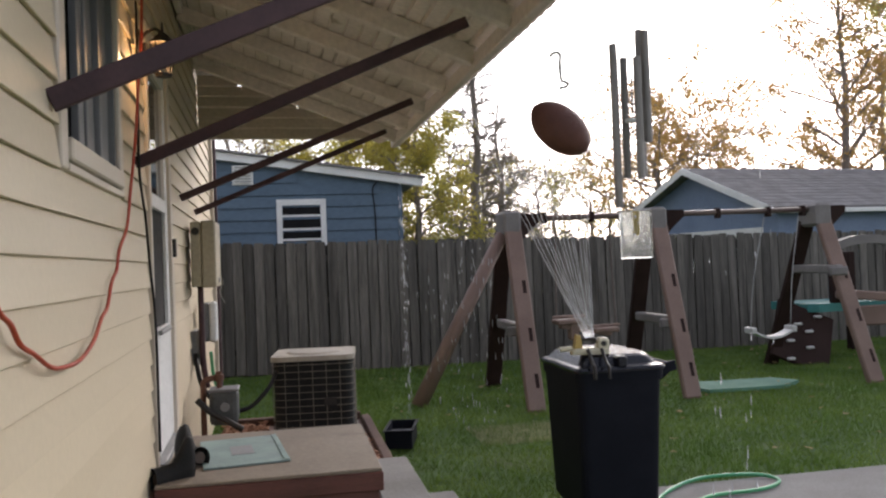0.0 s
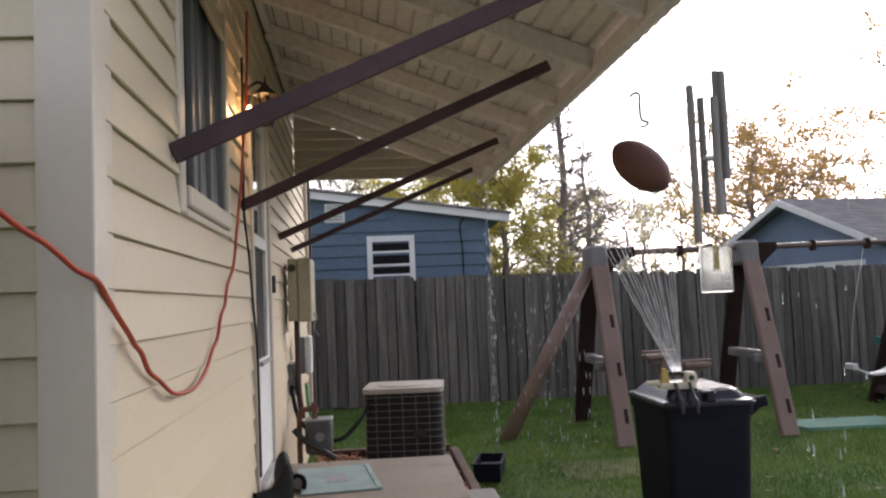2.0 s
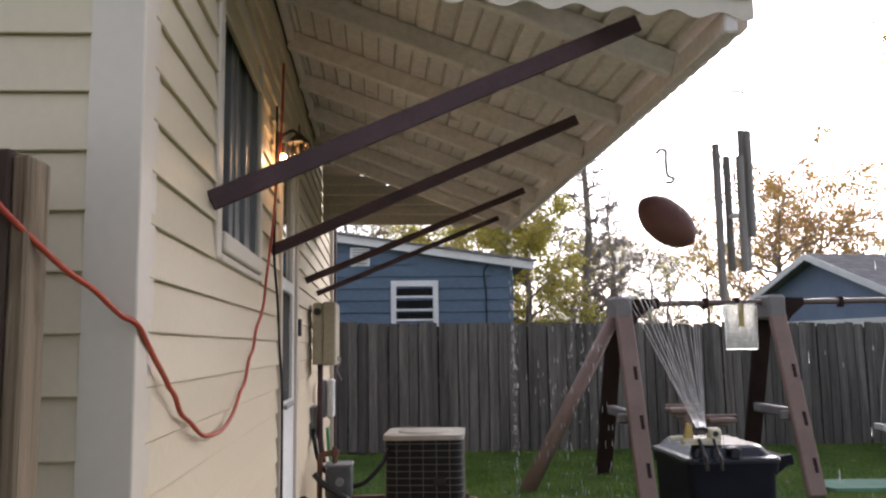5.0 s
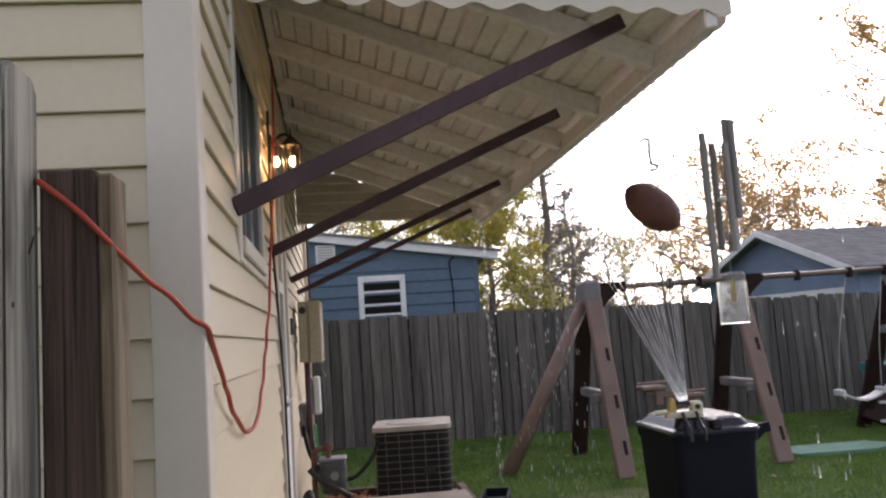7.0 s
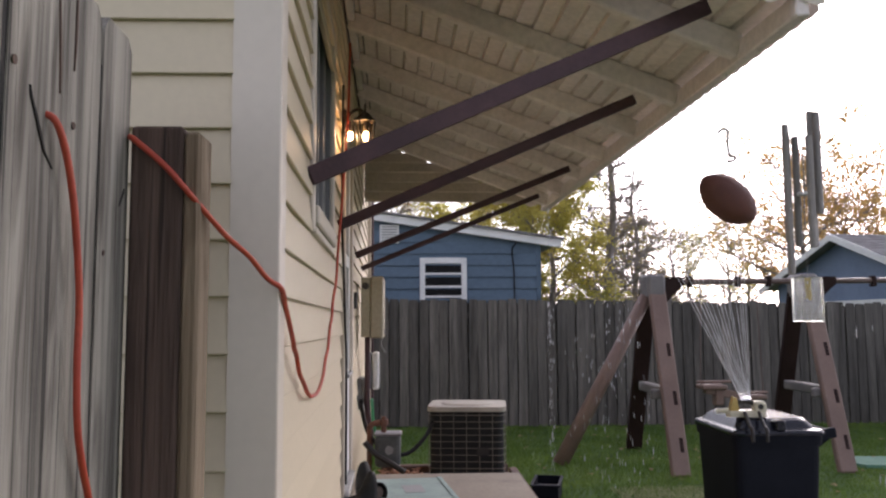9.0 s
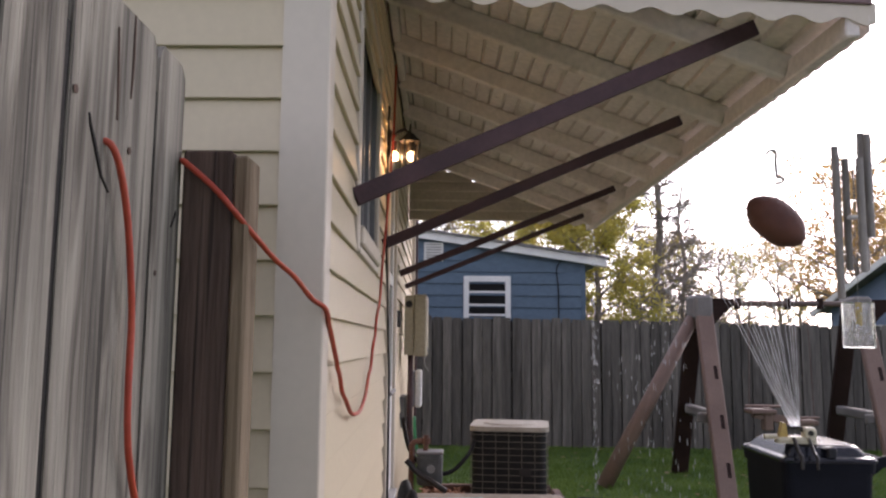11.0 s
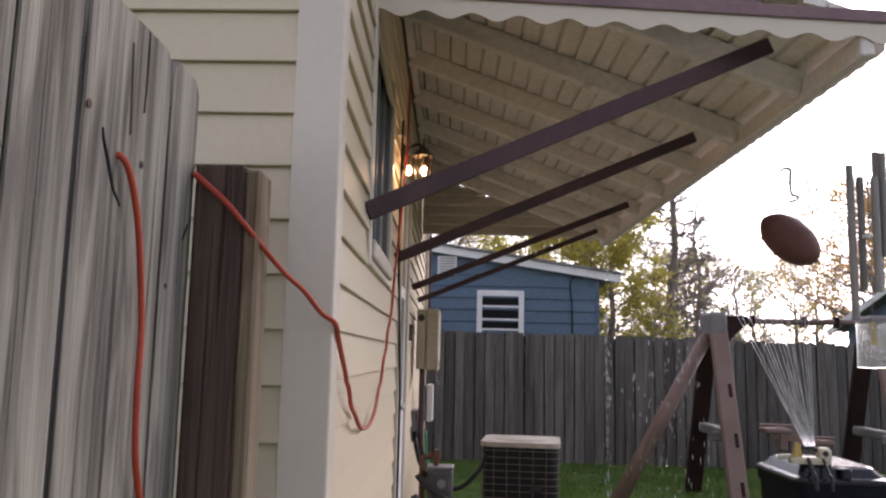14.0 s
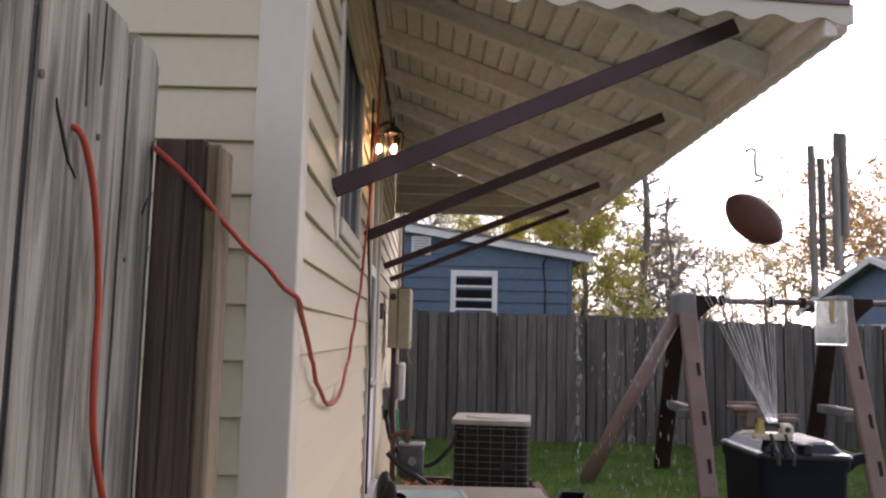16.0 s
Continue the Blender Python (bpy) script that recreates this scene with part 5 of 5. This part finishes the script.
# ---- back fence ----
fence = tagged(empty("back_fence", (4.5, 10.35, 0)), "weathered grey wooden privacy fence behind the lawn", "fence", kind="structure")
shapes = []
for k in range(6):
    bm = board(0.138, 1.875, 0.018, 0.02, 0.0015 + 0.0006 * k)
    bmesh.ops.transform(bm, matrix=Matrix.Rotation(radians(-90), 4, "Z"), verts=bm.verts)
    o = part("board", bm, "fence", fence)
    shapes.append(o)
rs = random.Random(7)
x = -6.0
while x < 14.5:
    s = shapes[rs.randrange(6)]
    o = new("board", s.data)
    o.parent = fence
    o.location = (x - 4.5, rs.uniform(-0.006, 0.006), rs.uniform(-0.02, 0.015) - 0.0125 * (x - 2.0))
    o.rotation_euler = (0, radians(rs.uniform(-0.35, 0.35)), 0)
    o.scale = (rs.uniform(0.91, 0.985), 1, 1)
    # back row is added to block the sky, so the gaps stay dark
    back = new("board", s.data)
    back.parent = fence
    back.location = (x - 4.5 + 0.0735, 0.1, -0.05 - 0.0125 * (x - 2.0))
    back.scale = (0.95, 1, 1)
    x += 0.147
for i, s in enumerate(shapes):
    s.location = (x - 4.5 + 0.1415 * i, 0, 0)
for z in (0.3, 1.0, 1.6):
    part("rail", box(-10.5, 10.9, 0.056, 0.09, z, z + 0.085), "fence", fence)
for i in range(9):
    px = -10.2 + 2.44 * i
    part("fence_post", box(px - 0.045, px + 0.045, 0.125, 0.21, 0, 1.8), "fence", fence)

# ---- blue house behind the fence ----
bh = tagged(empty("blue_house", (-0.015, 12.05, 0.065)), "blue clapboard house with white fascia and low roof", "house")


def hz(x):
    return 3.30 - 0.1475 * (x + 0.47)


bm = prism([(-9, 0), (2.5, 0), (2.5, hz(2.5) - 0.06), (-9, hz(-9) - 0.06)], 0.03, 0.2, "y")
part("wall", bm, "bluewall", bh)
for k in range(19):
    z = 0.25 + k * 0.2
    xr = 2.50
    top = z + 0.205
    if hz(xr) - 0.07 < top:
        xr = min(xr, (3.30 - top - 0.06) / 0.1475 - 0.47)
    if xr < -3:
        continue
    part("clapboard", prism([(0.03, z), (-0.004, z), (-0.004, z + 0.012), (0.026, z + 0.204), (0.03, z + 0.204)], -6, xr, "x"), "bluewall", bh)
part("side_wall", box(2.32, 2.5, 0.2, 7.0, 0, hz(2.5) - 0.06), "bluewall", bh)
part("corner_board", box(2.44, 2.515, -0.004, 0.2, 0, hz(2.5) - 0.07), "bluewall", bh)
part("fascia", beam((-9, -0.12, hz(-9)), (2.86, -0.12, hz(2.86)), 0.03, 0.13, 0.004), "white", bh, "white fascia board")
part("soffit", beam((-9, 0.0, hz(-9) - 0.045), (2.84, 0.0, hz(2.84) - 0.045), 0.2, 0.02), "white", bh)
part("roof", beam((-9, 3.4, hz(-9) + 0.085), (2.9, 3.4, hz(2.9) + 0.085), 7.2, 0.035), "shingle", bh, "thin grey roof edge")
w = part("window", box(0.53, 1.15, 0.0, 0.012, 1.35, 2.47), "darkpane", bh, "dark window behind white frame")
for b in ((0.44, 0.53, 1.25, 2.58), (1.15, 1.24, 1.25, 2.58), (0.531, 1.149, 2.48, 2.58), (0.531, 1.149, 1.25, 1.35)):
    part("frame", box(b[0], b[1], -0.03, 0.02, b[2], b[3], 0.004), "white", w, "white frame")
for z in (1.68, 1.90, 2.07, 2.29):
    part("muntin", box(0.531, 1.149, -0.012, 0.0, z, z + 0.035), "white", w)
v = part("gable_vent", box(-0.245, 0.085, -0.012, 0.01, 2.83, 3.15, 0.004), "white", bh, "white louvred vent")
for k in range(6):
    part("slat", beam((-0.21, -0.03, 2.865 + k * 0.046), (0.05, -0.03, 2.865 + k * 0.046), 0.035, 0.012), "white", v)
    part("gap", box(-0.21, 0.05, -0.0145, -0.0125, 2.877 + k * 0.046, 2.892 + k * 0.046), "greybox", v)
tube("wire_drop", [(2.1, -0.02, 2.85), (2.02, -0.03, 2.7), (2.05, -0.03, 2.3), (2.05, -0.03, 1.5)], 0.012, "blackcable", bh, 5)

# ---- blue garage to the right ----
gar = tagged(empty("blue_garage", (11.47, 15.06, 0), 8.5), "grey-blue garage with shingled gable roof and white trim", "garage")
GH, GW, GP, GL = 2.52, 2.9, 3.64, 14.0
part("gable_wall", prism([(0, 0), (2 * GW, 0), (2 * GW, GH), (GW, GP - 0.05), (0, GH)], 0.0, 0.15, "x"), "bluegarage", gar)
part("long_wall", box(0.15, GL, 0, 0.15, 0, GH), "bluegarage", gar)
part("rear_wall", box(0.15, GL, 2 * GW - 0.15, 2 * GW, 0, GH), "bluegarage", gar)
for s in (0, 1):
    y0, y1 = (-0.3, GW) if s == 0 else (2 * GW + 0.3, GW)
    zl = GH - (GP - GH) / GW * 0.3
    rf = part("roof_slope", beam((-0.25 + GL / 2, y0, zl + 0.04), (-0.25 + GL / 2, y1, GP + 0.04), GL + 0.3, 0.05), "shingle", gar, "grey shingle slope")
    part("rake_board", beam((-0.42, y0, zl - 0.03), (-0.42, y1, GP - 0.02), 0.03, 0.16, 0.004), "white", gar, "white rake board")
    if s == 0:
        for k in range(13):
            f = (k + 0.02) / 13
            c = Vector((0, y0, zl + 0.07)).lerp(Vector((0, y1, GP + 0.07)), f)
            part("shingle_strip", box(-0.4, GL - 0.3, c.y, c.y + 0.235, c.z - 0.006, c.z + 0.004), "shingle", rf)
part("gutter", box(-0.4, GL, -0.36, -0.29, GH - 0.20, GH - 0.1, 0.01), "white", gar, "pale gutter")
gd = part("garage_door", box(-0.02, 0.0, 0.5, 4.6, 0.0, 2.05, 0.004), "white", gar, "white sectional door")
for z in (0.5, 1.0, 1.5):
    part("panel_joint", box(-0.024, -0.02, 0.5, 4.6, z, z + 0.02), "sash", gd)
for y in range(14):
    part("siding_groove", box(-0.006, -0.001, 0.05 + y * 0.4, 0.065 + y * 0.4, 2.08, GH), "bluegarage", gar)

# ---- trees ----


def tree(name, base, height, r0, spread, leaf, n_leaf, size, seed, limbs=16, start=0.3, conifer=False, label="", droop=0.0, lop=(0, 0)):
    rt = np.random.default_rng(seed)
    root = tagged(empty(name, base), label, "tree", "trees behind the fence")
    verts, faces = [], []
    trunk = [Vector((lop[0] * (i / 9) ** 2 + rt.normal(0, 0.05) * (i > 0), lop[1] * (i / 9) ** 2 + rt.normal(0, 0.05) * (i > 0), height * i / 9)) for i in range(10)]
    tp = smooth_path(trunk, 4)
    sweep(tp, [r0 * (1 - (0.7 if conifer else 0.93) * i / (len(tp) - 1)) for i in range(len(tp))], 9, verts, faces)
    raw("trunk", verts, faces, "bark", root, True)
    verts, faces, tips = [], [], []
    for i in range(limbs):
        f = start + (0.97 - start) * (i + rt.uniform(0, 0.8)) / limbs
        p = tp[int(f * (len(tp) - 1))]
        a = i * 2.4 + rt.uniform(-0.4, 0.4)
        ln = spread * ((1.12 - f) * 0.85 if conifer else (1 - 0.75 * abs(f - 0.55))) * rt.uniform(0.75, 1.2)
        rise = rt.uniform(0.0, 0.45) if conifer else rt.uniform(0.35, 0.9)
        d = Vector((math.cos(a), math.sin(a), rise)).normalized()
        pts = [p + d * (ln * k / 4) + Vector((rt.normal(0, 0.05), rt.normal(0, 0.05), (0.12 if conifer else -droop) * ln * (k / 4) ** 2)) * (k > 0) for k in range(5)]
        rr = r0 * (0.3 if conifer else 0.4) * (1.1 - f)
        sweep(pts, [rr * (1 - 0.2 * k) + 0.004 for k in range(5)], 5, verts, faces)
        for j in range(11 if conifer else 8):
            q = pts[0].lerp(pts[4], rt.uniform(0.2, 1.0))
            e = (d + Vector(rt.normal(0, 0.7, 3)) + Vector((0, 0, 0.15 if conifer else 0.2))).normalized()
            l2 = ln * rt.uniform(0.18, 0.45)
            sub = [q, q + e * l2 * 0.5 + Vector(rt.normal(0, 0.03, 3)), q + e * l2]
            sweep(sub, [0.016, 0.012, 0.006], 4, verts, faces)
            tips += [sub[1], sub[2]]
            for k in range(2):
                e2 = (e + Vector(rt.normal(0, 0.8, 3))).normalized()
                t2 = [sub[1], sub[1] + e2 * l2 * 0.6]
                sweep(t2, [0.010, 0.005], 3, verts, faces)
                tips.append(t2[1])
    tagged(raw("branchwork", verts, faces, "bark", root), kind="stuff")
    if n_leaf:
        tips = np.array([tuple(t) for t in tips])
        c = tips[rt.integers(0, len(tips), n_leaf)] + rt.normal(0, 0.085 * spread ** 0.5, (n_leaf, 3))
        u = rt.normal(0, 1, (n_leaf, 3))
        u /= np.linalg.norm(u, axis=1)[:, None]
        w = np.cross(u, rt.normal(0, 1, (n_leaf, 3)))
        w /= np.linalg.norm(w, axis=1)[:, None]
        s = rt.uniform(0.6, 1.3, (n_leaf, 1)) * size
        quad = np.stack([c - u * s, c + w * s * 0.5, c + u * s, c - w * s * 0.5], 1).reshape(-1, 3)
        me = bpy.data.meshes.new("crown")
        me.vertices.add(n_leaf * 4)
        me.vertices.foreach_set("co", quad.ravel())
        me.loops.add(n_leaf * 4)
        me.loops.foreach_set("vertex_index", np.arange(n_leaf * 4, dtype=np.int32))
        me.polygons.add(n_leaf)
        me.polygons.foreach_set("loop_start", np.arange(0, n_leaf * 4, 4, dtype=np.int32))
        me.update(calc_edges=True)
        me.materials.append(M[leaf])
        crown = new("crown", me)
        crown.parent = root
        tagged(crown, kind="stuff")
    return root


tree("tree", (3.6, 17.2, 0), 5.4, 0.12, 1.45, "leafyellow", 24000, 0.045, 1, 26, 0.15, label="small tree with yellow-green autumn leaves")
tree("tree", (2.0, 19.0, 0), 5.6, 0.12, 1.8, "leafyellow", 18000, 0.048, 2, 24, 0.15, label="small tree with green and yellow leaves")
tree("tree", (5.4, 18.6, 0), 7.6, 0.15, 2.1, "leafbrown", 1800, 0.025, 3, 54, 0.12, True, label="nearly bare conifer with thin upturned twigs")
tree("tree", (6.4, 20.0, 0), 5.8, 0.085, 1.9, "leafbrown", 1200, 0.03, 4, 34, 0.15, True, label="thin bare conifer with few brown needles")
tree("tree", (12.2, 22.5, 0), 6.4, 0.16, 3.0, "leaforange", 13000, 0.055, 5, 24, 0.3, label="spreading tree with thinning orange leaves")
tree("tree", (19.0, 22.5, 0), 12.4, 0.2, 3.4, "leaforange", 22000, 0.062, 6, 34, 0.2, label="tall tree with orange leaves against the sky")
tree("tree", (22.6, 24.0, 0), 12.2, 0.2, 3.0, "leafgreen", 9000, 0.075, 21, 18, 0.72, label="tall tree with dull green leaves at its top")
tree("tree", (22.5, 25.0, 0), 8.6, 0.18, 3.8, "leaforange", 14000, 0.062, 16, 26, 0.2, label="broad tree with orange leaves")
tree("tree", (16.0, 27.0, 0), 6.6, 0.14, 3.4, "leaforange", 13000, 0.06, 17, 24, 0.2, label="broad tree with orange leaves behind the garage")
for k, (x, y, h, lf, nl) in enumerate(((8.3, 30, 5.6, "leafbrown", 3600), (9.8, 33, 5.8, "leafbrown", 3400), (11.2, 32, 5.6, "leafyellow", 3600), (12.6, 34, 5.4, "leafbrown", 3600), (14.0, 33, 5.4, "leafyellow", 3600), (7.0, 28, 5.2, "leafyellow", 3600), (-1.0, 22, 6.2, "leafbrown", 5000), (0.8, 24, 6.4, "leafyellow", 5000), (-3.5, 20, 6.5, "leafgreen", 5000), (17.0, 38, 6.5, "leaforange", 3400), (24, 36, 8, "leafbrown", 3200))):
    tree("tree", (x, y, 0), h, 0.14, 2.2, lf, nl, 0.05, 30 + k, 20, 0.2, label="distant half-bare autumn tree")

# far belt of trees on the horizon
n = 16000
cx = rng.uniform(-60, 120, n)
cz = np.abs(rng.normal(0, 1.5, n)) * (0.8 + 0.5 * np.sin(cx * 0.31) * np.sin(cx * 0.13 + 1))
c = np.stack([cx, 58 + rng.uniform(0, 8, n), cz], 1)
u = rng.normal(0, 1, (n, 3))
w = rng.normal(0, 1, (n, 3))
quad = np.stack([c - u * 0.16, c + w * 0.12, c + u * 0.16, c - w * 0.12], 1).reshape(-1, 3)
tagged(raw("far_woods", quad, np.arange(4 * n).reshape(-1, 4), "leafbrown"), "distant belt of brown autumn woods", "woods", kind="stuff")
# overhead line
tagged(tube("overhead_wire", [(-8, 26, 5.6), (8, 27, 5.1), (26, 28, 5.6)], 0.012, "blackcable", seg=4), "thin overhead utility wire", "wire")
